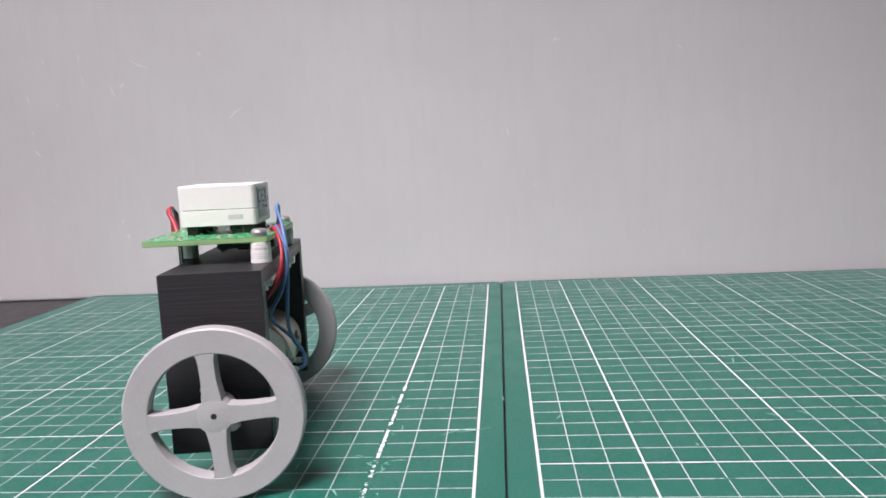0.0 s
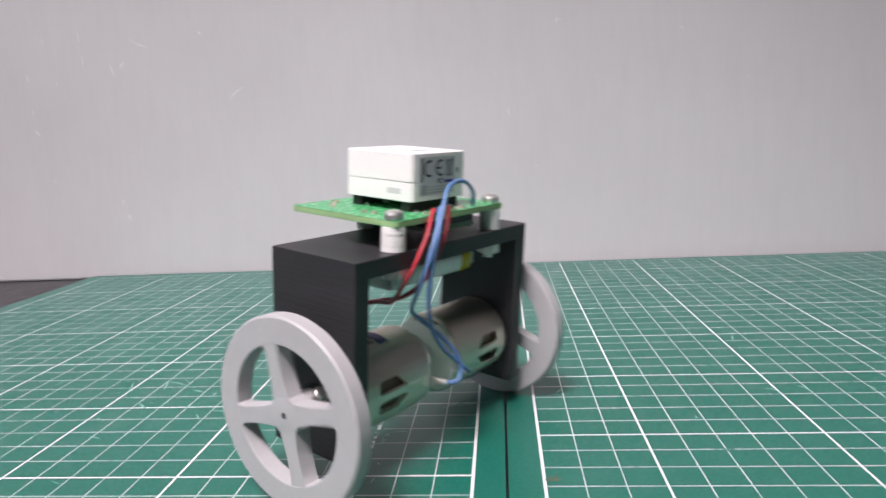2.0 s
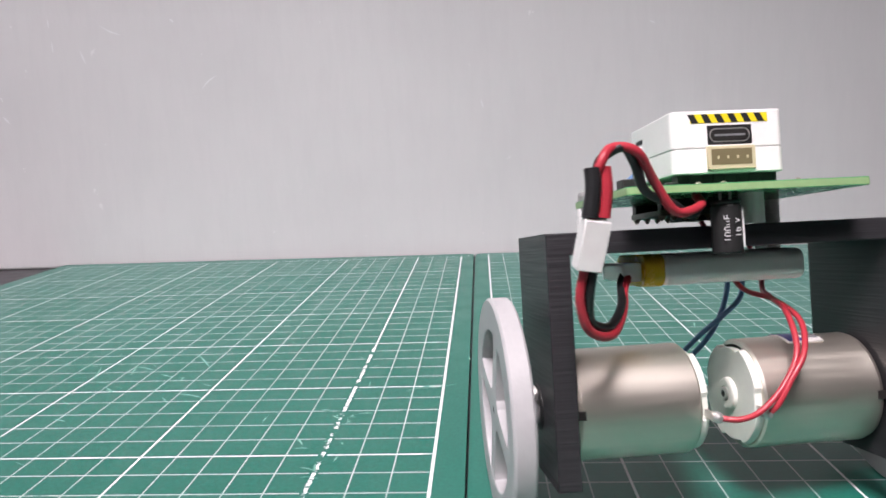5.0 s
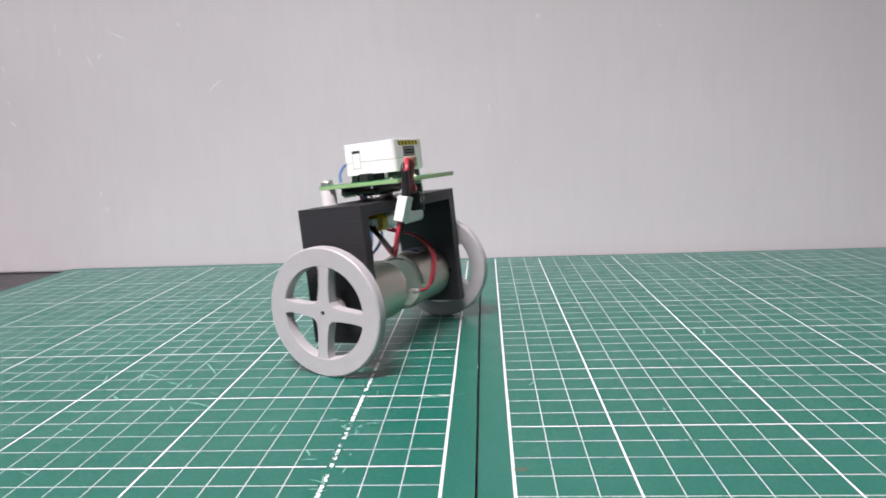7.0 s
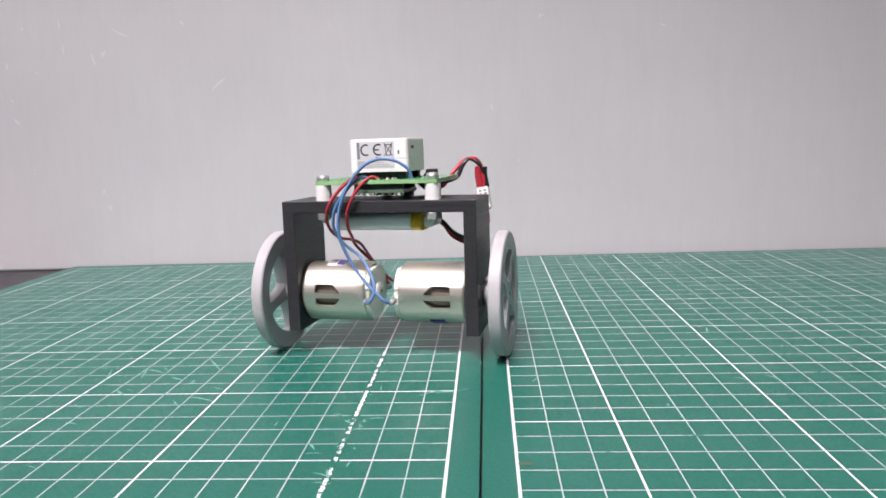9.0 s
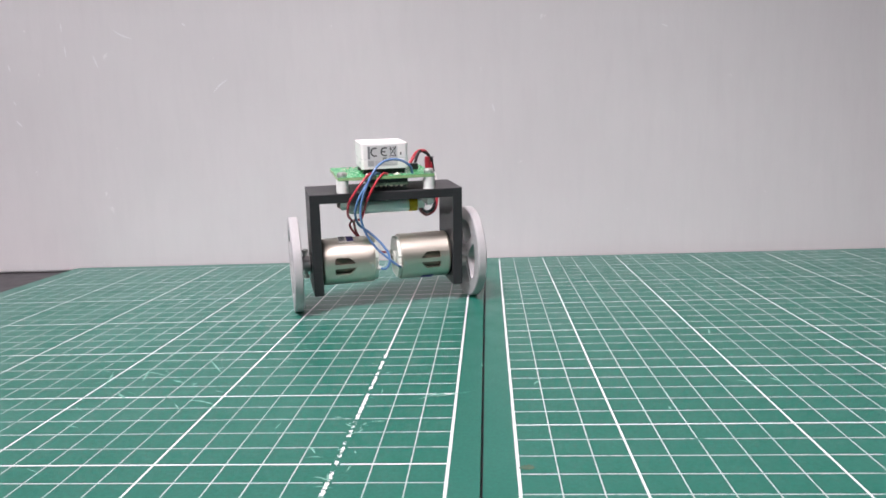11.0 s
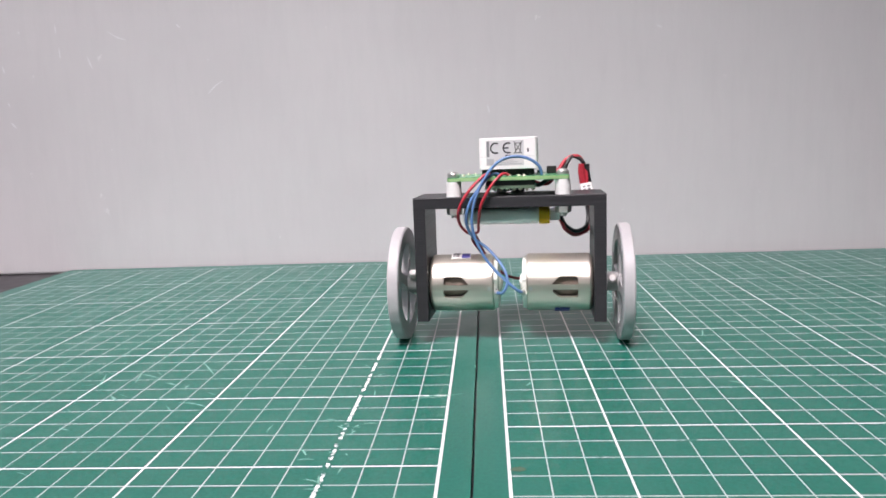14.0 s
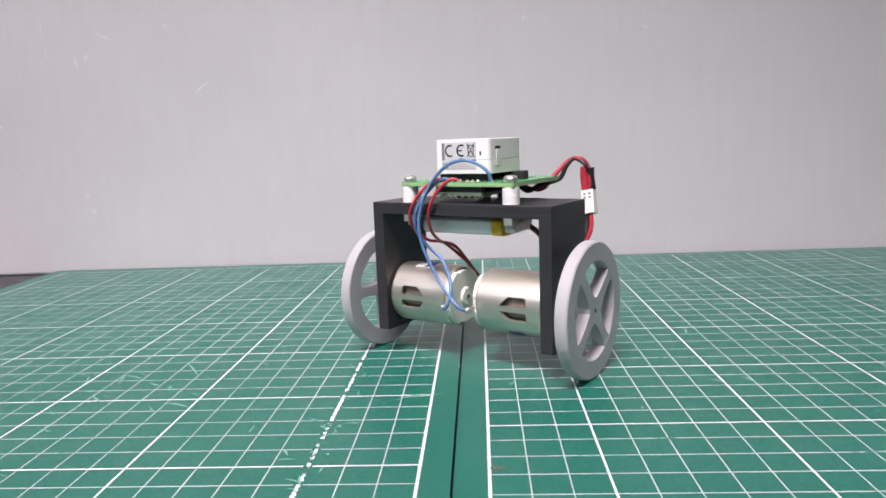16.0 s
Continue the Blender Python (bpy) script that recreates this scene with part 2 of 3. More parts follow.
M_BLUE = plain("blue_insulation", (0.11, 0.21, 0.42), 0.35, vary=0.1, scale=900)
M_BWIRE = plain("black_insulation", (0.015, 0.015, 0.016), 0.38, vary=0.2)
M_FOIL = plain("battery_foil", (0.92, 0.905, 0.88), 0.32, 0.25, vary=0.05, scale=120)
M_TAPE = plain("kapton_tape", (0.72, 0.42, 0.02), 0.25, vary=0.15, scale=300)
M_LABEL = plain("grey_label", (0.62, 0.62, 0.62), 0.35, vary=0.03)
M_INK = plain("black_ink", (0.015, 0.015, 0.016), 0.5)
M_INKGREY = plain("grey_ink", (0.22, 0.22, 0.23), 0.5)
M_INKPALE = plain("pale_grey_ink", (0.40, 0.40, 0.41), 0.5)
M_INKBLUE = plain("violet_ink", (0.05, 0.04, 0.25), 0.4)
M_PAPER = plain("label_paper", (0.70, 0.68, 0.66), 0.5, vary=0.04)
M_YELLOW = plain("warning_yellow", (0.85, 0.70, 0.02), 0.4, vary=0.05)
M_PORT = plain("cream_socket", (0.62, 0.54, 0.36), 0.4, vary=0.08)
M_PORTIN = plain("socket_inside", (0.19, 0.155, 0.085), 0.4, vary=0.1)
M_DUST = plain("pale_scratch", (0.20, 0.42, 0.34), 0.6, vary=0.2)
M_NICK = plain("wall_nick", (0.69, 0.69, 0.70), 0.5, vary=0.03)
M_STAIN = plain("brown_stain", (0.075, 0.130, 0.085), 0.5, vary=0.2)
M_TABLE = plain("dark_desk", (0.030, 0.027, 0.030), 0.45, vary=0.2, scale=120, relief=0.0001)
M_ROOM = plain("room_paint", (0.74, 0.73, 0.71), 0.7, vary=0.05, scale=20)
M_FLOOR = plain("room_floor", (0.25, 0.22, 0.20), 0.6, vary=0.15, scale=30)
M_WALL = board_white("white_board")
M_MAT_L = mat_green("mat_print_west", -1, -0.0088, 0.0)
M_MAT_R = mat_green("mat_print_east", 1, 0.0, 0.0)


# ---- mesh helpers (lengths in millimetres for the robot) ----
MM = 0.001


def part(name, bm, material, parent=None, label="", smooth=True, angle=20):
    me = bpy.data.meshes.new(name)
    bm.to_mesh(me)
    bm.free()
    me.materials.append(material)
    if smooth:
        for p in me.polygons:
            p.use_smooth = True
        me.set_sharp_from_angle(angle=radians(angle))
    ob = new(name, me)
    if parent is not None:
        ob.parent = parent
    if label:
        tagged(ob, label)
    return ob


def add_box(bm, x0, x1, y0, y1, z0, z1, bevel=0.0, segs=2, u=MM):
    r = bmesh.ops.create_cube(bm, size=1)
    vs = r["verts"]
    for v in vs:
        v.co = Vector(((x0 + x1) / 2 + v.co.x * (x1 - x0), (y0 + y1) / 2 + v.co.y * (y1 - y0), (z0 + z1) / 2 + v.co.z * (z1 - z0))) * u
    if bevel:
        es = list({e for v in vs for e in v.link_edges})
        bmesh.ops.bevel(bm, geom=es, offset=bevel * u, segments=segs, affect="EDGES", profile=0.5)
    return bm


def block(*a, **k):
    return add_box(bmesh.new(), *a, **k)


def add_lathe(bm, profile, axis="Z", at=(0, 0, 0), n=32, u=MM):
    """Turn a profile of (radius, height) pairs round an axis."""
    rings = []
    for r, h in profile:
        ring = []
        for i in range(n):
            a = 2 * math.pi * i / n
            c, s = r * math.cos(a), r * math.sin(a)
            p = {"Z": (c, s, h), "X": (h, c, s), "Y": (c, h, -s)}[axis]
            ring.append(bm.verts.new([(p[k] + at[k]) * u for k in range(3)]))
        rings.append(ring)
    for a, b in zip(rings, rings[1:]):
        for i in range(n):
            bm.faces.new((a[i], a[(i + 1) % n], b[(i + 1) % n], b[i]))
    bm.faces.new(rings[0][::-1])
    bm.faces.new(rings[-1])
    bmesh.ops.recalc_face_normals(bm, faces=bm.faces[:])
    return bm


def lathe(*a, **k):
    return add_lathe(bmesh.new(), *a, **k)


def smooth_path(pts, per=8):
    """Catmull-Rom points through a short list of places."""
    p = [Vector(a) for a in pts]
    p = [p[0] * 2 - p[1]] + p + [p[-1] * 2 - p[-2]]
    out = []
    for i in range(1, len(p) - 2):
        for k in range(per):
            t = k / per
            a, b, c, d = p[i - 1:i + 3]
            out.append(0.5 * ((2 * b) + (c - a) * t + (2 * a - 5 * b + 4 * c - d) * t * t + (3 * b - a - 3 * c + d) * t ** 3))
    out.append(p[-2])
    return out


def tube(pts, r, n=8, per=8, u=MM):
    path = smooth_path(pts, per)
    bm = bmesh.new()
    side = None
    rings = []
    for i, p in enumerate(path):
        d = (path[min(i + 1, len(path) - 1)] - path[max(i - 1, 0)]).normalized()
        if side is None:
            side = d.orthogonal().normalized()
        side = (side - d * side.dot(d)).normalized()
        up = d.cross(side)
        rings.append([bm.verts.new((p + side * r * math.cos(2 * math.pi * k / n) + up * r * math.sin(2 * math.pi * k / n)) * u) for k in range(n)])
    for a, b in zip(rings, rings[1:]):
        for k in range(n):
            bm.faces.new((a[k], a[(k + 1) % n], b[(k + 1) % n], b[k]))
    bm.faces.new(rings[0][::-1])
    bm.faces.new(rings[-1])
    bmesh.ops.recalc_face_normals(bm, faces=bm.faces[:])
    return bm


def prism(outline, lo, hi, bevel=0.0, axis="X", u=MM):
    """Push an outline of (a, b) pairs along an axis from lo to hi."""
    bm = bmesh.new()

    def at(a, b, h):
        return [c * u for c in {"X": (h, a, b), "Y": (a, h, b), "Z": (a, b, h)}[axis]]

    low = [bm.verts.new(at(a, b, lo)) for a, b in outline]
    top = [bm.verts.new(at(a, b, hi)) for a, b in outline]
    n = len(outline)
    for i in range(n):
        bm.faces.new((low[i], low[(i + 1) % n], top[(i + 1) % n], top[i]))
    caps = [bm.faces.new(low[::-1]), bm.faces.new(top)]
    bmesh.ops.recalc_face_normals(bm, faces=bm.faces[:])
    if bevel:
        es = [e for f in caps for e in f.edges]
        bmesh.ops.bevel(bm, geom=es, offset=bevel * u, segments=2, affect="EDGES", profile=0.5)
    return bm


def rounded(x0, x1, y0, y1, r, n=5):
    out = []
    for cx, cy, a0 in ((x1 - r, y1 - r, 0), (x0 + r, y1 - r, 90), (x0 + r, y0 + r, 180), (x1 - r, y0 + r, 270)):
        for k in range(n + 1):
            a = radians(a0 + 90 * k / n)
            out.append((cx + r * math.cos(a), cy + r * math.sin(a)))
    return out


def letters(name, text, size, material, parent, m):
    cu = bpy.data.curves.new(name, "FONT")
    cu.body, cu.size, cu.extrude, cu.align_x, cu.align_y = text, size * MM, 0.02 * MM, "CENTER", "CENTER"
    tmp = bpy.data.objects.new(name, cu)
    scene.collection.objects.link(tmp)
    me = bpy.data.meshes.new_from_object(tmp.evaluated_get(bpy.context.evaluated_depsgraph_get()))
    bpy.data.objects.remove(tmp)
    me.materials.clear()
    me.materials.append(material)
    ob = new(name, me)
    ob.parent = parent
    ob.matrix_local = m
    return ob


# ---- the setting ----
FAR, TOP, BACK = 0.311, 0.003, 0.316


def wall(name, x0, x1, y0, y1, z0, z1, material, label, category="wall"):
    bm = block(x0, x1, y0, y1, z0, z1, bevel=0.002, u=1)
    return tagged(part(name, bm, material), label, category, kind="structure")


wall("wall_board", -1.3, 1.6, BACK, BACK + 0.03, -0.0035, 1.2, M_WALL, "white painted backing board with fine grain and nicks")
wall("desk_top", -1.3, 1.6, -0.55, BACK + 0.03, -0.035, -TOP - 0.0005, M_TABLE, "dark matt desk top under the mats", "desk")
wall("floor", -2.6, 2.6, -2.8, 1.0, -0.80, -0.76, M_FLOOR, "plain brown room floor", "floor")
wall("wall_west", -2.64, -2.6, -2.8, 1.0, -0.76, 2.36, M_ROOM, "plain light room wall")
wall("wall_east", 2.6, 2.64, -2.8, 1.0, -0.76, 2.36, M_ROOM, "plain light room wall")
wall("wall_north", -2.64, 2.64, 1.0, 1.04, -0.76, 2.36, M_ROOM, "plain light room wall")
wall("wall_south", -2.64, 2.64, -2.84, -2.8, -0.76, 2.36, M_ROOM, "plain light room wall")
wall("ceiling", -2.64, 2.64, -2.84, 1.04, 2.36, 2.40, M_ROOM, "plain light ceiling", "ceiling")
for lx in (-1.1, 1.4):
    for ly in (-0.45, 0.25):
        leg = wall("desk_leg", lx, lx + 0.05, ly, ly + 0.05, -0.7605, -0.0345, M_TABLE, "square dark desk leg", "desk leg")


def cutting_mat(name, x0, x1, material, label):
    bm = block(x0, x1, -0.139, FAR, -TOP, 0.0, u=1)
    es = [e for e in bm.edges if abs(e.verts[0].co.x - e.verts[1].co.x) < 1e-6 and abs(e.verts[0].co.y - e.verts[1].co.y) < 1e-6]
    bmesh.ops.bevel(bm, geom=es, offset=0.004, segments=4, affect="EDGES", profile=0.5)
    ob = part(name, bm, material, smooth=False)
    return tagged(ob, label, "cutting mat", "cutting mats on the desk")


mat_w = cutting_mat("cutting_mat", -0.3005, -0.0004, M_MAT_L, "green rubber cutting mat with worn white grid and scratches")
mat_e = cutting_mat("cutting_mat", 0.0004 - EAST[0], 0.3008 - EAST[0], M_MAT_R, "green rubber cutting mat with clean white grid")
for v in mat_e.data.vertices:
    v.co.y -= EAST[1]
mat_e.matrix_world = Matrix.Translation((EAST[0], EAST[1], 0)) @ Matrix.Rotation(EAST[2], 4, "Z")


def scratch(parent, name, pts, width, material, z=0.00012, axis="Z"):
    """A thin ragged stroke lying on a surface; points in metres."""
    path = smooth_path([(*p, 0) for p in pts], 6)
    bm = bmesh.new()
    rows = []
    for i, p in enumerate(path):
        d = (path[min(i + 1, len(path) - 1)] - path[max(i - 1, 0)]).normalized()
        nrm = Vector((-d.y, d.x, 0))
        f = math.sin(math.pi * (i + 0.4) / (len(path) - 0.2)) * (0.6 + 0.7 * random.random())
        rows.append([p + nrm * width * s * max(0.15, f) for s in (-0.5, 0.5)])
    put = (lambda q: (q.x, q.y, z)) if axis == "Z" else (lambda q: (q.x, z, q.y))
    vs = [[bm.verts.new(put(q)) for q in r] for r in rows]
    for a, b in zip(vs, vs[1:]):
        bm.faces.new((a[0], a[1], b[1], b[0]))
    return part(name, bm, material, parent, smooth=False)

# ---- the robot: x along the axle, -y the label side, z up, origin at the axle's middle ----
R_WHEEL = 24.1
robot = tagged(new("balancing_robot"), "two-wheeled balancing robot, black printed chassis, grey wheels and exposed wires", "robot")


def chassis():
    hw, t, top, th, low = 38.3, 4.8, 37.1, 4.5, -14.0
    out = [(-hw, low), (-hw, top), (hw, top), (hw, low), (hw - t, low), (hw - t, top - th), (-hw + t, top - th), (-hw + t, low)]
    bm = prism(out, -13.2, 15.0, bevel=0.25, axis="Y")
    return part("chassis", bm, M_BLACK, robot, "black printed bracket with fine layer lines")


chassis()


def wheel_mesh():
    """A ring, four spokes and a hub with rounded inner corners, cut as one disc with four holes."""
    ro, ri = R_WHEEL, 17.2
    bm = bmesh.new()
    n = 72

    def ring(r, x):
        return [bm.verts.new((x * MM, r * math.cos(2 * math.pi * k / n) * MM, r * math.sin(2 * math.pi * k / n) * MM)) for k in range(n)]

    prof = [(ri, -2.1), (ri + 0.25, -2.3), (ro - 0.5, -2.3), (ro, -1.8), (ro, 1.8), (ro - 0.5, 2.3), (ri + 0.25, 2.3), (ri, 2.1)]
    rings = [ring(r, x) for r, x in prof]
    for a, b in zip(rings, rings[1:] + rings[:1]):
        for k in range(n):
            bm.faces.new((a[k], a[(k + 1) % n], b[(k + 1) % n], b[k]))
    bmesh.ops.recalc_face_normals(bm, faces=bm.faces[:])
    return bm


def spoke_mesh():
    half = [(4.0, 2.75), (5.2, 2.6), (6.4, 2.4), (7.6, 2.25), (10.0, 2.1), (14.2, 2.1), (15.8, 2.25), (16.8, 2.6), (17.4, 3.2), (17.9, 3.2)]
    out = [(a, -c) for a, c in half] + [(a, c) for a, c in reversed(half)]
    return prism(out, -2.2, 2.2, bevel=0.12, axis="X")


def hub_mesh(side):
    bm = lathe([(4.4, -2.22), (4.85, -2.1), (4.85, 2.1), (4.75, 2.22)], "X", n=40)
    add_lathe(bm, [(4.0, -side * 2.0), (4.0, -side * 6.6), (3.6, -side * 7.2)], "X", n=28)
    return bm


def wheel(side, name_label):
    w = new("wheel")
    w.parent = robot
    w.location = (side * 46.0 * MM, 0, 0)
    tagged(w, name_label)
    part("rim", wheel_mesh(), M_GREY, w)
    base = spoke_mesh()
    me = None
    for k in range(4):
        if me is None:
            s = part("spoke", base, M_GREY, w)
            me = s.data
        else:
            s = new("spoke", me)
            s.parent = w
        s.rotation_euler = (k * math.pi / 2, 0, 0)
    part("hub", hub_mesh(side), M_GREY, w)
    part("shaft", lathe([(0.8, -side * 9.0), (0.8, side * 2.24)], "X", n=16), M_DARK, w, "near-black rod end painted as shade in the hub's bore")
    for d in (1, -1):
        prof = [(1.0, d * 3.4), (1.0, d * 5.6), (1.75, d * 5.8), (1.75, d * 7.0), (1.3, d * 7.5)]
        screw = part("set_screw", lathe(prof, "Z", at=(-side * 4.9, 0, 0), n=16), M_STEEL, w, "small steel clamp screw")
        screw.rotation_euler = (radians(62), 0, 0)
    for a in (0.10, 0.12 + math.pi):
        bm = lathe([(0.8, side * 2.2), (0.75, side * 2.36)], "X", at=(0, 20.6 * math.sin(a), 20.6 * math.cos(a)), n=12)
        part("rim_mark", bm, M_GREY, w, "small round print mark")
    return w


wheel_w = wheel(-1, "grey printed four-spoke wheel")
wheel_e = wheel(1, "grey printed four-spoke wheel")


def on_can(r, x, ang):
    """A place on a motor's can: ang from straight forward (-y), upwards positive."""
    return Vector((x, -r * math.cos(ang), r * math.sin(ang)))


def can_patch(outline, r, thick=0.15):
    """A patch bent round a motor's can; outline in (x, arc length from straight forward)."""
    bm = bmesh.new()
    lo = [bm.verts.new(on_can(r - 0.4, x, s / r) * MM) for x, s in outline]
    hi = [bm.verts.new(on_can(r + thick, x, s / r) * MM) for x, s in outline]
    n = len(outline)
    for i in range(n):
        bm.faces.new((lo[i], lo[(i + 1) % n], hi[(i + 1) % n], hi[i]))
    bm.faces.new(hi)
    bmesh.ops.recalc_face_normals(bm, faces=bm.faces[:])
    return bm


def can_wrap(x0, x1, a0, a1, r, thick, n=8):
    """A thin sheet wrapped round the can from arc a0 to a1."""
    bm = bmesh.new()
    rows = []
    for k in range(n + 1):
        a = (a0 + (a1 - a0) * k / n) / r
        rows.append([bm.verts.new(on_can(q, x, a) * MM) for q, x in ((r - 0.3, x0), (r + thick, x0), (r + thick, x1), (r - 0.3, x1))])
    for p, q in zip(rows, rows[1:]):
        for i in range(3):
            bm.faces.new((p[i], p[i + 1], q[i + 1], q[i]))
    bm.faces.new(rows[0])
    bm.faces.new(rows[-1])
    bmesh.ops.recalc_face_normals(bm, faces=bm.faces[:])
    return bm


def can_mesh(side, r):
    """A thin steel can with two real slots through its front: rows round the axle, four columns along it."""
    x0, x1, inner = 16.9, 27.4, 6.7
    # rows: arc from straight forward, start and end of the slot there, and which slot lies above the row
    rows = [(-4.5, x0 + 3.3, x1 - 1.1, 1), (-4.0, x0 + 2.5, x1 - 0.3, 1), (-1.5, x0 + 0.1, x1, 1), (-1.0, x0 + 0.3, x1 - 0.4, 0),
            (1.0, x0 + 0.3, x1 - 0.4, 1), (1.5, x0 + 0.1, x1, 1), (4.0, x0 + 2.5, x1 - 0.3, 1), (4.5, x0 + 3.3, x1 - 1.1, 0)]
    turn = 2 * math.pi * r
    n = 52
    for k in range(1, n):
        rows.append((4.5 + (turn - 9.0) * k / n, x0 + 1.7, x1 - 0.5, 0))
    bm = bmesh.new()
    ends = [(r - 1.1, inner - 0.15), (r - 0.35, inner + 0.02), (r, inner + 0.5)]
    outs = [(r, 31.8), (r - 0.3, 32.6), (r - 1.2, 33.2)]
    grid, lips = [], []
    for a, xs, xe, slot in rows:
        line = ends + [(r, xs), (r, xe)] + outs
        grid.append([bm.verts.new(on_can(q, side * x, a / r) * MM) for q, x in line])
        lips.append([bm.verts.new(on_can(r - 1.3, side * x, a / r) * MM) for x in (xs, xe)])
    for k in range(len(rows)):
        p, q, lp, lq = grid[k], grid[(k + 1) % len(rows)], lips[k], lips[(k + 1) % len(rows)]
        for c in range(len(p) - 1):
            if c == 3 and rows[k][3]:
                bm.faces.new((p[3], q[3], lq[0], lp[0]))
                bm.faces.new((q[4], p[4], lp[1], lq[1]))
                continue
            bm.faces.new((p[c], p[c + 1], q[c + 1], q[c]))
    for k in (0, 3, 4, 7):
        bm.faces.new((grid[k][3], grid[k][4], lips[k][1], lips[k][0]))
    loose = [v for v in bm.verts if not v.link_faces]
    bmesh.ops.delete(bm, geom=loose, context="VERTS")
    bm.faces.new([line[-1] for line in grid])
    bmesh.ops.recalc_face_normals(bm, faces=bm.faces[:])
    return bm


def cap_mesh(side, r):
    """Moulded end cap: a disc with two flats cut into its rim and a round boss."""
    out = []
    for k in range(72):
        a = 2 * math.pi * k / 72
        q = r - 0.7
        if abs(math.sin(a)) > 0.93:
            q = r - 1.7
        elif abs(math.cos(a)) > 0.975:
            q = r - 1.3
        out.append((q * math.cos(a), q * math.sin(a)))
    lo, hi = sorted((side * 5.0, side * 6.9))
    bm = prism(out, lo, hi, bevel=0.25, axis="X")
    add_lathe(bm, [(3.6, side * 5.1), (3.4, side * 4.2), (3.0, side * 3.9), (1.7, side * 3.9), (1.6, side * 4.1)], "X", n=36)
    return bm


def motor(side):
    r = 11.9
    m = part("motor", can_mesh(side, r), M_CAN, robot, "brushed steel can motor with vent slots")
    part("core", lathe([(r - 2.3, side * 8.0), (r - 2.3, side * 32.0)], "X", n=40), M_CORE, m, "brownish magnet ring behind the slots")
    part("end_cap", cap_mesh(side, r), M_CAP, m, "milky white plastic end cap")
    part("bearing", lathe([(1.5, side * 4.2), (1.5, side * 3.7), (1.2, side * 3.5)], "X", n=18), M_STEEL, m)
    part("bearing_bore", lathe([(0.75, side * 3.6), (0.75, side * 3.46)], "X", n=14), M_DARK, m)
    part("motor_shaft", lathe([(1.2, side * 33), (1.2, side * 41.5)], "X", n=14), M_STEEL, m)
    part("collar", lathe([(5, side * 37.7), (5, side * 38.6), (4.4, side * 38.9)], "X", n=24), M_CHIP, m)
    notch = [(side * 7.2, -1.9), (side * 9.7, -1.9), (side * 9.7, 0.9), (side * 7.2, 0.9)]
    part("crimp_tab", can_patch(notch, r, 0.25), M_CAN, m)
    part("crimp_mark", can_patch([(side * 7.9, -1.2), (side * 9.0, -1.2), (side * 9.0, 0.2), (side * 7.9, 0.2)], r, 0.33), M_STEEL, m)
    for d in (-1, 1):
        lug = block(side * 5.6 - 0.3, side * 5.6 + 0.3, min(d * 9.6, d * 15.2), max(d * 9.6, d * 15.2), -2.3, -0.5, bevel=0.12)
        add_lathe(lug, [(0.5, d * 13.0), (1.15, d * 13.8), (1.1, d * 15.4), (0.5, d * 16.2)], "Y", at=(side * 5.2, 0, -1.4), n=12)
        part("terminal", lug, M_STEEL, m, "tinned solder terminal")
    if side < 0:
        part("type_label", can_wrap(-24.5, -16.5, 13.6, 23.6, r, 0.30), M_PAPER, m, "small white type label with violet block")
        part("label_block", can_wrap(-20.2, -16.8, 14.0, 23.2, r, 0.40), M_INKBLUE, m)
        for q in range(5):
            a = 15.0 + q * 1.6
            part("label_bar", can_patch([(-24.0, a), (-21.2, a), (-21.2, a + 0.7), (-24.0, a + 0.7)], r, 0.48), M_INKGREY, m)
    else:
        part("type_label", can_patch([(18, -16.5), (24, -16.5), (24, -10.8), (18, -10.8)], r, 0.40), M_INKBLUE, m, "small violet label underneath")
    # square notch in the can's back, beside the bracket: a dark block for its shade
    part("dimple", block(min(side * 31.2, side * 33.0), max(side * 31.2, side * 33.0), 11.2, 12.1, -0.8, 1.0), M_DARK, m)
    return m


motor(-1)
motor(1)

# ---- circuit board and its supports ----
board = part("circuit_board", prism(rounded(-24.0, 24.2, -13.0, 23.4, 1.0), 43.3, 44.9, axis="Z"), M_PCB, robot, "bright green circuit board with tinned pads")
part("board_edge", prism(rounded(-24.05, 24.25, -13.05, 23.45, 1.0), 43.45, 44.75, axis="Z"), M_EDGE, board, "pale cut edge of the board")


def standoff(x, y):
    bm = lathe([(3.05, 37.2), (3.05, 38.2), (3.01, 38.35), (3.05, 38.5), (3.02, 39.6), (2.99, 39.75), (3.05, 39.9), (3.0, 41.0), (2.97, 41.15), (3.02, 41.3), (3.0, 42.2), (2.95, 42.35), (3.0, 42.5), (2.9, 43.3)], n=28)
    for v in bm.verts:
        v.co += Vector((x, y, 0)) * MM
    s = part("standoff", bm, M_NYLON, robot, "white nylon spacer with fine ridges")
    sc = part("screw", lathe([(2.35, 44.9), (2.45, 45.1), (2.45, 46.2), (2.2, 46.8), (1.6, 47.15), (0.9, 47.25)], at=(x, y, 0), n=24), M_STEEL, robot, "pan-head steel screw")
    part("slot", block(x - 1.2, x + 1.2, y - 0.2, y + 0.2, 46.9, 46.0), M_DARK, sc)
    part("slot", block(x - 0.2, x + 0.2, y - 1.2, y + 1.2, 46.9, 46.01), M_DARK, sc)
    part("bolt", lathe([(1.4, 28.6), (1.4, 33.0)], at=(x, y, 0), n=14), M_STEEL, robot)
    part("nut", lathe([(3.0, 30.0), (3.2, 30.3), (3.2, 32.4), (3.0, 32.7)], at=(x, y, 0), n=6), M_STEEL, robot, "steel hexagon nut")


standoff(-21.7, -10.2)
standoff(21.7, -10.2)
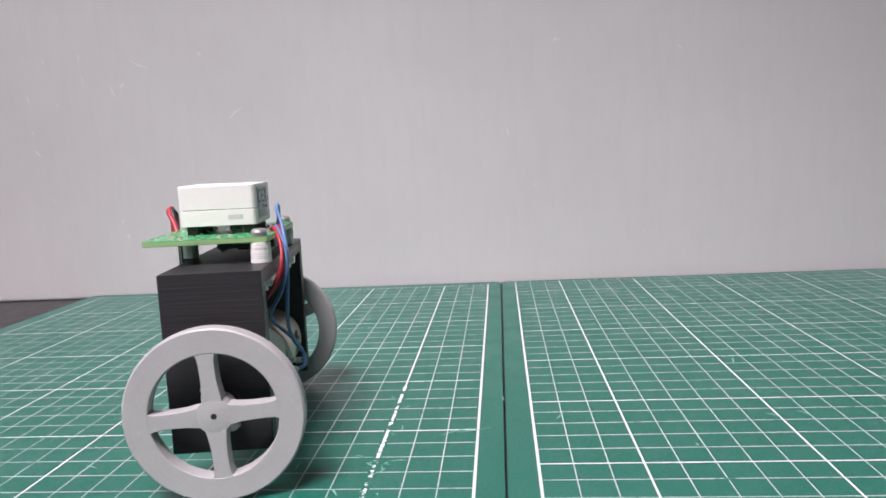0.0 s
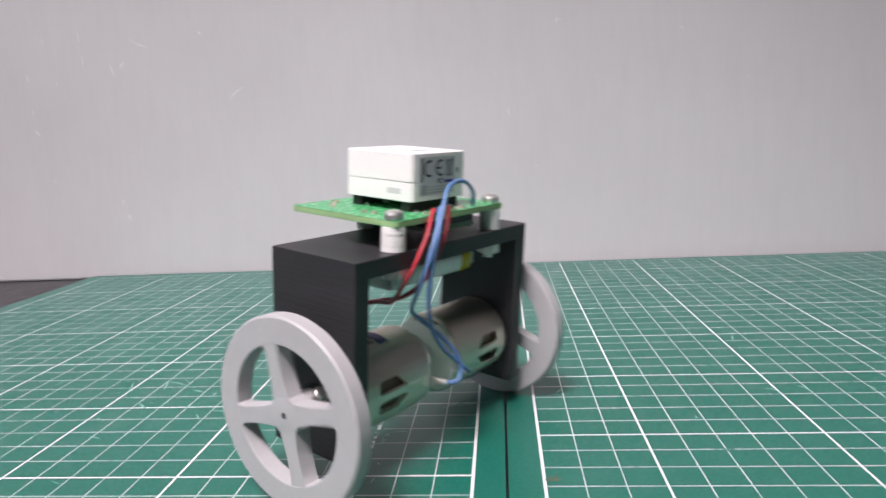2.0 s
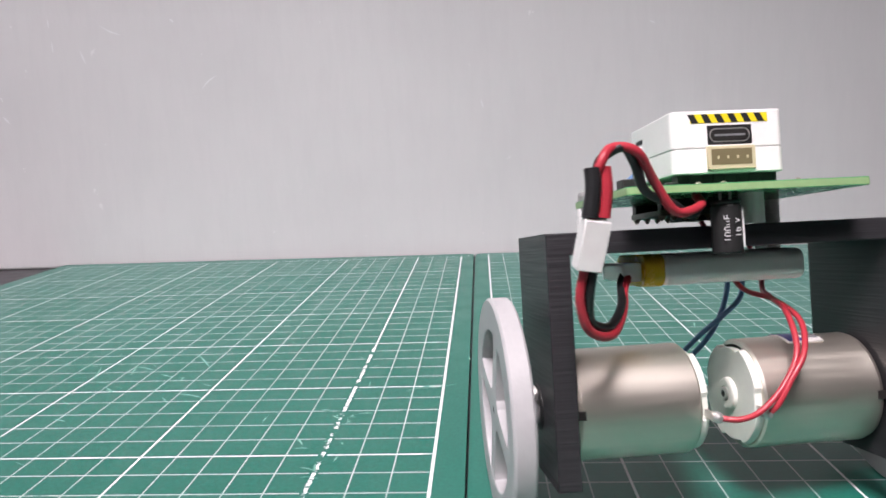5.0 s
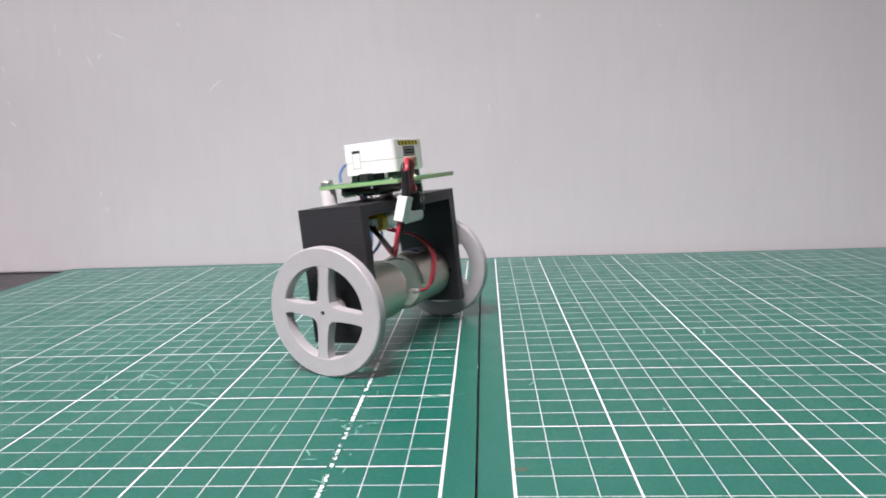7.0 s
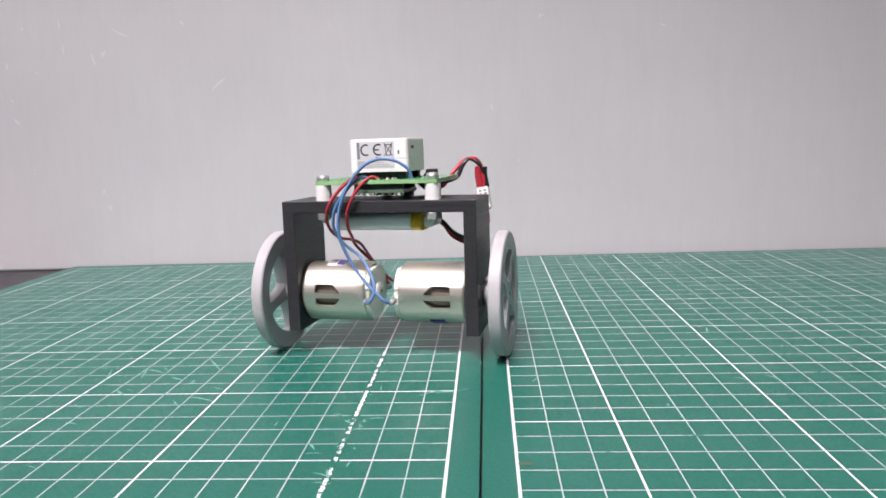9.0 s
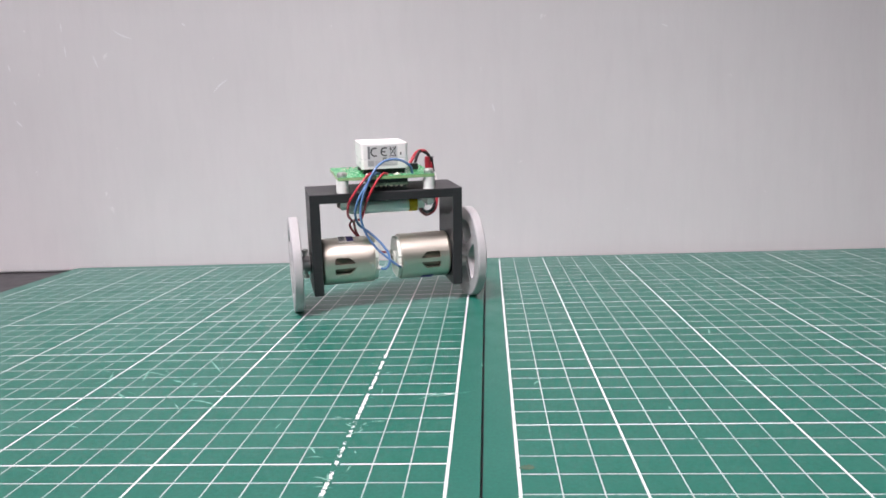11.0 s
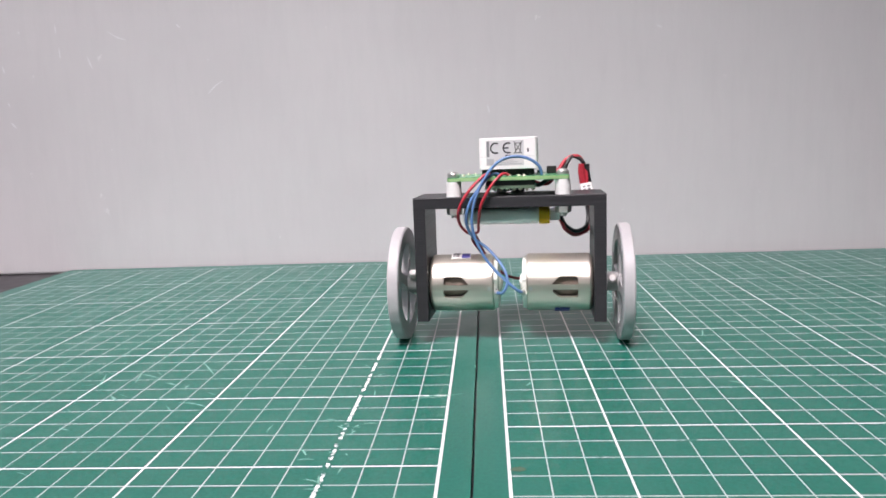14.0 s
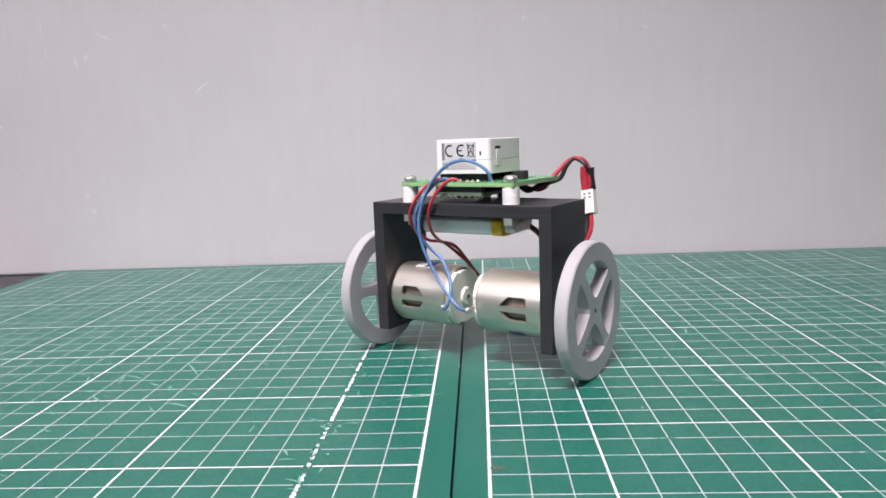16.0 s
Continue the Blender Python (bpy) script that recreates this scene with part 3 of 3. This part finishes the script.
part("spacer", lathe([(2.4, 37.2), (2.4, 43.3)], at=(-4, 15.5, 0), n=24), M_NYLON, robot, "plain nylon spacer")

# socket rows between board and controller, with pins
for y in (-4.6, 12.6):
    strip = part("pin_header", block(-10.2, 10.2, y - 1.2, y + 1.2, 44.9, 47.6, bevel=0.15), M_CHIP, board, "black socket strip")
    for k in range(9):
        x = -10.2 + k * 2.54
        part("socket_rib", block(x - 0.25, x + 0.25, y - 1.45, y + 1.45, 45.0, 47.55), M_CHIP, strip)
    for k in range(8):
        x = -8.9 + k * 2.54
        part("solder_pin", lathe([(0.75, 44.9), (0.5, 45.2), (0.3, 45.5)], at=(x, y - 2.2, 0), n=8), M_CHIP if k % 3 else M_STEEL, board)
# small driver board below
drv = part("driver_board", prism(rounded(-9, 11, -12.0, 6, 0.5), 40.0, 41.2, axis="Z"), M_DRIVER, robot, "small driver board under the main board")
for y in (-10.6, 4.6):
    part("pin_strip", block(-8.6, 10.6, y - 1.2, y + 1.2, 41.2, 43.3, bevel=0.15), M_CHIP, drv, "black pin strip")
    for k in range(8):
        part("solder_pin", lathe([(0.25, 38.9), (0.8, 39.6), (0.9, 40.0)], at=(-7.7 + k * 2.54, y, 0), n=8), M_GOLD, drv)
part("chip", block(-3, 4, -6, 1, 38.8, 40.0, bevel=0.2), M_CHIP, drv, "flat black chip")
part("terminal_block", block(15.5, 19.5, 3.5, 7.5, 44.9, 48.0, bevel=0.3), M_CHIP, board, "small black component")
part("resistor", block(11.5, 14.0, 15.5, 17.0, 44.9, 46.0, bevel=0.2), M_CHIP, board)
for x, y in ((-9.5, -10.5), (-6.0, -10.8), (-2.8, -10.5), (0.8, -10.8), (13.6, -9.0), (6.5, -10.6), (4.4, -10.6), (-18, 14), (-15.5, 17), (8.4, 19), (3.5, 19.4), (-12, 19), (18, 17), (-19, 2), (-18.5, -1)):
    part("solder_joint", lathe([(0.85, 44.9), (0.7, 45.25), (0.3, 45.6)], at=(x, y, 0), n=10), M_GOLD, board)
cap = part("capacitor", lathe([(2.7, 31.4), (2.9, 31.8), (2.9, 40.6), (2.6, 41.0), (2.9, 41.4), (2.8, 41.8)], at=(3.0, 18.6, 0), n=28), M_CHIP, robot, "black electrolytic capacitor with grey marks")
turned = Matrix.Rotation(radians(180), 4, "Z") @ Matrix.Rotation(radians(90), 4, "X") @ Matrix.Rotation(radians(90), 4, "Z")
letters("rating", "100\u00b5F", 2.1, M_LABEL, cap, Matrix.Translation((4.1 * MM, 21.36 * MM, 36.2 * MM)) @ turned)
letters("rating", "16 V", 2.1, M_LABEL, cap, Matrix.Translation((2.2 * MM, 21.44 * MM, 36.4 * MM)) @ turned)
part("polarity_stripe", block(0.3, 0.9, 20.0, 20.4, 32.5, 40.3), M_LABEL, cap, "grey stripe on the sleeve")
for x in (2.0, 4.0):
    part("cap_lead", tube([(x, 18.6, 41.6), (x, 18.6, 42.6), (x, 18.6, 43.4)], 0.3), M_STEEL, cap)

# ---- controller box ----
CX0, CX1, CY0, CY1, CZ0, CZ1 = -11.4, 11.9, -7.6, 16.0, 47.6, 60.1
case = part("controller", prism(rounded(CX0, CX1, CY0, CY1, 1.6), CZ0 + 4.96, CZ1, bevel=0.28, axis="Z"), M_CASE, robot, "small white plastic controller box")
part("case_bottom", prism(rounded(CX0, CX1, CY0, CY1, 1.6), CZ0, CZ0 + 4.84, bevel=0.14, axis="Z"), M_CASE, case, "lower shell of the white box")
part("case_seam", prism(rounded(CX0 + 0.25, CX1 - 0.25, CY0 + 0.25, CY1 - 0.25, 1.4), CZ0 + 4.7, CZ0 + 5.1, axis="Z"), M_LABEL, case)
# grey plate flush with the top; its tone paints the recess's shade
part("top_recess", block(-3.5, 4.5, -1.5, 0.2, CZ1 - 0.3, CZ1 + 0.03), M_INKGREY, case)
# label side
yl = CY0 - 0.06
lab = part("rating_label", block(-8.5, 6.5, yl, CY0 + 0.1, 49.0, 59.0), M_LABEL, case, "grey rating label with approval marks")


def flat_arc(cx, cz, r, thick, a0, a1, n=18):
    """A bent stroke lying on the label side."""
    bm = bmesh.new()
    rows = []
    for k in range(n + 1):
        a = radians(a0 + (a1 - a0) * k / n)
        rows.append([bm.verts.new(((cx + q * math.cos(a)) * MM, (yl - 0.03) * MM, (cz + q * math.sin(a)) * MM)) for q in (r - thick / 2, r + thick / 2)])
    for a, b in zip(rows, rows[1:]):
        bm.faces.new((a[0], a[1], b[1], b[0]))
    return bm


for cx in (-4.7, 0.3):
    part("approval_letter", flat_arc(cx, 56.0, 1.95, 0.62, 62, 298), M_INK, lab)
part("letter_bar", block(-1.5, 0.5, yl - 0.05, yl, 55.72, 56.28), M_INK, lab)
part("label_bar", block(-8.3, -7.2, yl - 0.05, yl, 52.6, 58.8), M_INKGREY, lab)
part("label_bar", block(-8.3, -5.4, yl - 0.05, yl, 49.3, 51.8), M_INKPALE, lab)
for k in range(3):
    part("label_bar", block(-4.8, 5.8 - k * 1.6, yl - 0.05, yl, 49.5 + k * 0.75, 49.8 + k * 0.75), M_INKPALE, lab)
part("approval_letter", flat_arc(0.9, 52.5, 0.55, 0.34, 60, 300), M_INK, lab)
part("approval_mark", block(-0.8, -0.45, yl - 0.05, yl, 51.9, 53.2), M_INK, lab)
part("approval_mark", block(-0.46, 0.2, yl - 0.05, yl, 52.85, 53.2), M_INK, lab)
part("colour_bar", block(2.0, 6.2, yl - 0.05, yl, 51.9, 52.7), M_INKBLUE, lab)
# crossed bin: outline strokes
for a, b, c, d in ((2.7, 57.8, 5.7, 57.8), (2.9, 57.6, 3.4, 54.0), (5.5, 57.6, 5.0, 54.0), (3.4, 53.9, 5.0, 53.9), (2.6, 53.6, 5.8, 58.5), (2.6, 58.5, 5.8, 53.6)):
    L = math.hypot(c - a, d - b)
    st = part("bin_stroke", block(-L / 2, L / 2, -0.02, 0.02, -0.15, 0.15), M_INK, lab)
    st.matrix_local = Matrix.Translation(((a + c) / 2 * MM, (yl - 0.03) * MM, (b + d) / 2 * MM)) @ Matrix.Rotation(-math.atan2(d - b, c - a), 4, "Y")
part("indicator", block(7.9, 8.5, yl, CY0 + 0.1, 54.2, 55.6), M_INK, case)
# button side (+x)
xs = CX1
# channel and gap aren't cut: grey and black plates carry their shade as colour
part("button_slot", block(xs - 0.5, xs + 0.04, -3.5, 0.3, 50.0, 56.4, bevel=0.03), M_LABEL, case, "grey plate painted as the shaded channel of the side button")
part("slot_gap", block(xs - 0.5, xs + 0.06, -3.5, 0.3, 56.3, 57.3), M_INK, case, "black plate painted as shade in the gap over the side button")
part("button", block(xs - 0.5, xs + 0.3, -3.1, -0.1, 50.3, 56.0, bevel=0.25), M_CASE, case, "white side button")
# logo side (-x): plain raised marks
xs = CX0
for k, (a, b) in enumerate(((9.6, 12.2), (6.6, 8.9))):
    part("logo_mark", block(xs - 0.08, xs + 0.2, a, b, 49.3, 51.2, bevel=0.05), M_CASE, case, "raised plain mark")
# slot isn't cut in: a grey plate carries its shade
part("side_slot", block(xs - 0.05, xs + 0.4, -3.6, 1.0, 49.4, 50.9, bevel=0.03), M_LABEL, case, "grey plate painted as a shaded shallow slot")
# socket side (+y)
yb = CY1
part("usb_recess", block(-4.6, 4.6, yb - 0.3, yb + 0.05, 53.2, 57.1, bevel=0.04), M_CHIP, case, "recess around the sockets")
usb = part("usb_socket", prism(rounded(-4.2, 4.2, 53.7, 56.5, 1.3), yb - 0.5, yb + 0.1, axis="Y"), M_STEEL, case, "metal charging socket")
part("usb_hole", prism(rounded(-3.95, 3.95, 53.95, 56.25, 1.1), yb, yb + 0.16, axis="Y"), M_DARK, usb)
part("usb_tongue", block(-3.2, 3.2, yb, yb + 0.2, 54.9, 55.3), M_INKGREY, usb)
grove = part("cable_socket", block(-5.0, 5.0, yb - 0.4, yb + 0.5, 48.2, 52.9, bevel=0.15), M_PORT, case, "cream four-pin cable socket")
part("socket_hole", block(-4.2, 4.2, yb + 0.3, yb + 0.56, 49.1, 52.3), M_PORTIN, grove)
for k in range(4):
    part("socket_pin", block(-3.2 + k * 2 - 0.2, -3.2 + k * 2 + 0.2, yb + 0.5, yb + 0.62, 50.3, 50.9), M_PORT, grove)
strip = part("warning_strip", block(-8.0, 8.0, yb - 0.1, yb + 0.07, 57.6, 59.4), M_YELLOW, case, "yellow and black striped warning strip")
for k in range(6):
    x = -7.4 + k * 2.75
    part("stripe", prism([(x, 57.62), (x + 1.35, 57.62), (x + 2.25, 59.38), (x + 0.9, 59.38)][::-1], yb + 0.05, yb + 0.11, axis="Y"), M_INK, strip)

# ---- battery ----
bat = part("battery", prism(rounded(-8.0, 9.6, 25.2, 31.8, 2.4), -18.5, 12.2, bevel=0.8, axis="X"), M_FOIL, robot, "silver foil pouch battery under the top plate")
part("tape", prism(rounded(-8.1, 9.7, 25.1, 31.9, 2.4), 12.1, 16.4, bevel=0.3, axis="X"), M_TAPE, bat, "yellow insulating tape")
part("crimp", prism([(-6, 26.4), (-6, 30.2), (8, 30.2), (8, 26.4)], 16.4, 20.6, bevel=0.6, axis="X"), M_FOIL, bat, "folded clear end of the pouch")

# ---- wires ----
def wire(name, material, label, pts, r=0.62):
    return part(name, tube(pts, r), material, robot, label, angle=80)


wire("blue_wire", M_BLUE, "thin blue motor wire", [(13.5, -9.4, 45.0), (12.4, -10.2, 48.6), (8.2, -11.0, 51.6), (3.0, -11.6, 52.6), (-2.6, -12.4, 51.2), (-7.2, -14.4, 46.8), (-11.4, -16.0, 39.5), (-13.9, -16.2, 31.4), (-13.9, -15.6, 23.4), (-11.0, -14.8, 15.5), (-6.8, -15.4, 9.2), (-1.2, -16.8, 3.8), (3.0, -17.4, 0.2), (5.2, -15.4, -1.4)])
wire("blue_wire", M_BLUE, "thin blue motor wire", [(-2.4, -10.6, 45.2), (-5.6, -12.2, 46.0), (-10.2, -14.8, 41.8), (-15.0, -16.2, 34.6), (-16.6, -14.4, 27.0), (-14.4, -10.6, 20.6), (-9.2, -9.8, 16.2), (-4.4, -12.4, 11.4), (-1.2, -15.6, 6.6), (-0.8, -17.4, 2.4), (-2.6, -17.8, -0.8), (-5.2, -15.4, -1.4)])
wire("red_wire", M_RED, "thin red motor wire", [(-5.6, -10.6, 45.2), (-9.0, -12.4, 45.6), (-14.8, -15.0, 40.0), (-19.2, -14.6, 33.0), (-19.8, -10.8, 26.4), (-17.4, -6.0, 22.2), (-15.8, 0.0, 20.8), (-14.6, 8.0, 18.0), (-12.6, 14.2, 11.0), (-8.6, 16.0, 4.8), (-3.2, 16.8, 0.0), (1.4, 16.8, -1.6), (5.2, 15.2, -1.4)])
wire("red_wire", M_RED, "thin red motor wire", [(0.8, -10.6, 45.2), (-2.0, -12.4, 45.8), (-6.5, -15.0, 41.2), (-10.5, -14.8, 33.8), (-12.0, -11.4, 27.0), (-12.8, -5.6, 22.4), (-15.6, 1.6, 20.4), (-16.6, 9.4, 16.4), (-13.6, 15.0, 10.6), (-9.4, 16.6, 5.2), (-6.6, 16.6, 0.8), (-5.2, 15.2, -1.4)])
# battery lead from the board, up in a loop and down through the connector
for s, mt, nm in ((0.85, M_RED, "red_lead"), (-0.85, M_BWIRE, "black_lead")):
    wire(nm, mt, "battery lead twisted in a loop", [(8.0 + s, 18.6, 43.2), (10.5 - s, 22.0, 40.0 + s), (16.0, 24.5 + s, 40.6 - s), (21.5 - s, 27.5, 44.4 + s), (24.8, 30.0 + s, 49.4 + s), (28.4 + s, 31.0, 51.2), (31.8, 31.4 + s, 48.6), (32.4 + s, 31.3, 44.0), (32.8 + s, 31.2, 38.8)], 0.9)
    wire(nm, mt, "battery lead below the connector", [(34.0 + s, 28.8, 30.0), (34.6 + s, 27.2, 24.5), (32.8 + s * 0.5, 24.0 + s * 0.6, 19.4 - s * 0.8), (27.8, 20.0 + s * 0.4, 17.9 - s), (23.3, 14.0 + s * 0.3, 21.2 - s), (21.2, 9.0 + s, 25.6 - s * 0.8), (19.2, 6.0 + s * 1.2, 28.0 - s * 0.5)], 0.9)
part("heat_shrink", tube([(33.4, 31.9, 47.6), (33.4, 32.0, 44.0), (34.2, 31.8, 39.0)], 1.45, n=12), M_BWIRE, robot, "black shrink sleeve on the lead")
part("shrink_red", tube([(31.2, 30.9, 47.8), (31.1, 31.0, 44.0), (31.8, 30.8, 39.0)], 1.5, n=12), M_RED, robot, "red shrink sleeve on the lead")
plug = block(-2.4, 2.4, -1.9, 1.9, -4.6, 4.6, bevel=0.3)
plug_ob = part("connector", plug, M_NYLON, robot, "white two-pin battery connector")
plug_ob.matrix_local = Matrix.Translation((33.7 * MM, 30.0 * MM, 34.4 * MM)) @ Matrix.Rotation(radians(-14), 4, "X") @ Matrix.Rotation(radians(-10), 4, "Y")
for z in (1.2, 2.6):
    part("connector_bar", block(-1.6, -0.5, -1.96, -1.88, z, z + 0.8), M_INKGREY, plug_ob)
    part("connector_bar", block(0.4, 1.6, -1.96, -1.88, z, z + 0.8), M_INKGREY, plug_ob)

# ---- wear on mats and board ----
for pts, wd in SCRATCHES:
    scratch(mat_w, "scratch", pts, wd, M_DUST)
for k in range(26):
    y = random.uniform(-0.10, 0.085)
    x = -0.0388 + random.gauss(0, 0.004)
    a, l = random.uniform(0, math.pi), random.uniform(0.001, 0.006)
    scratch(mat_w, "scratch", [(x, y), (x + l * math.cos(a) * 0.5, y + l * math.sin(a) * 0.5 + 0.0004), (x + l * math.cos(a), y + l * math.sin(a))], random.uniform(0.0003, 0.0007), M_DUST)
for k in range(34):
    # short knife marks, crowded where the west mat was cut most
    x, y = random.gauss(-0.125, 0.030), random.gauss(0.062, 0.034)
    a, l = random.gauss(-0.9, 0.7), random.uniform(0.002, 0.009)
    scratch(mat_w, "scratch", [(x, y), (x + l * math.cos(a) * 0.5 + random.gauss(0, 0.0003), y + l * math.sin(a) * 0.5), (x + l * math.cos(a), y + l * math.sin(a))], random.uniform(0.0002, 0.0005), M_DUST)
for pts, wd in SCRATCHES_E:
    s = scratch(None, "scratch", pts, wd, M_DUST)
    s.parent = mat_e
    s.matrix_parent_inverse = mat_e.matrix_world.inverted()
stain = scratch(None, "stain", [(0.0095, -0.0028), (0.0115, -0.0024), (0.0136, -0.0026)], 0.003, M_STAIN)
stain.parent = mat_e
stain.matrix_parent_inverse = mat_e.matrix_world.inverted()
board_wall = bpy.data.objects["wall_board"]
for pts, wd in NICKS:
    scratch(board_wall, "nick", pts, wd, M_NICK, z=BACK - 0.0001, axis="Y")


# ---- motion ----
def track(t):
    """The robot's place and heading at t, on a smooth curve through MOVES."""
    k = max(i for i in range(len(MOVES) - 1) if MOVES[i][0] <= t + 1e-6)
    a, b = MOVES[k], MOVES[k + 1]
    h = b[0] - a[0]
    s = (t - a[0]) / h
    out = []
    for c in range(1, 5):
        def slope(i):
            if i == 0 or i == len(MOVES) - 1:
                return 0.0
            l, m, n = MOVES[i - 1], MOVES[i], MOVES[i + 1]
            g1, g2 = (m[c] - l[c]) / (m[0] - l[0]), (n[c] - m[c]) / (n[0] - m[0])
            return 0.0 if g1 * g2 <= 0 else 2 * g1 * g2 / (g1 + g2)
        out.append((2 * s ** 3 - 3 * s * s + 1) * a[c] + (s ** 3 - 2 * s * s + s) * h * slope(k) + (3 * s * s - 2 * s ** 3) * b[c] + (s ** 3 - s * s) * h * slope(k + 1))
    return out


SLIP_WEST = [(0.0, 10), (0.5, 14), (1.0, 7), (1.5, 14), (2.0, 19), (2.5, 3), (3.0, -9), (7.5, -7), (8.0, -12), (9.2, -10), (11.3, -33), (11.5, -33), (11.75, -41), (11.9, -14), (12.0, 0), (12.5, 0), (13.0, -14), (16.0, -14)]
SLIP_EAST = [(0.0, 0), (3.2, 3), (5.3, -5), (6.0, -9), (8.0, -6), (9.0, -2), (12.0, -6), (13.5, -1), (16.0, 0)]



def slip(table, t):
    """Degrees by which a wheel has slipped at t."""
    for (a, p), (b, q) in zip(table, table[1:]):
        if t <= b:
            return p + (q - p) * (t - a) / (b - a)
    return 0.0


def motions():
    body, west, east = [], [], []
    turn = [SPIN[0], SPIN[1]]
    last = None
    for i in range(161):
        t = i / 10
        x, y, head, lean = track(t)
        h = radians(head)
        body.append((t, Matrix.Translation((x, y, R_WHEEL * MM)) @ Matrix.Rotation(h, 4, "Z") @ Matrix.Rotation(radians(lean), 4, "X")))
        ends = [Vector((x + s * 0.0473 * math.cos(h), y + s * 0.0473 * math.sin(h))) for s in (-1, 1)]
        if last:
            ahead = Vector((-math.sin(h), math.cos(h)))
            for k in range(2):
                turn[k] -= (ends[k] - last[k]).dot(ahead) / (R_WHEEL * MM)
        last = ends
        for k, (rows, s) in enumerate(((west, -1), (east, 1))):
            rows.append((t, Matrix.Translation((s * 46.0 * MM, 0, 0)) @ Matrix.Rotation(turn[k] - radians(lean - slip(SLIP_EAST if k else SLIP_WEST, t)), 4, "X")))
    walk(robot, body)
    walk(wheel_w, west)
    walk(wheel_e, east)


motions()
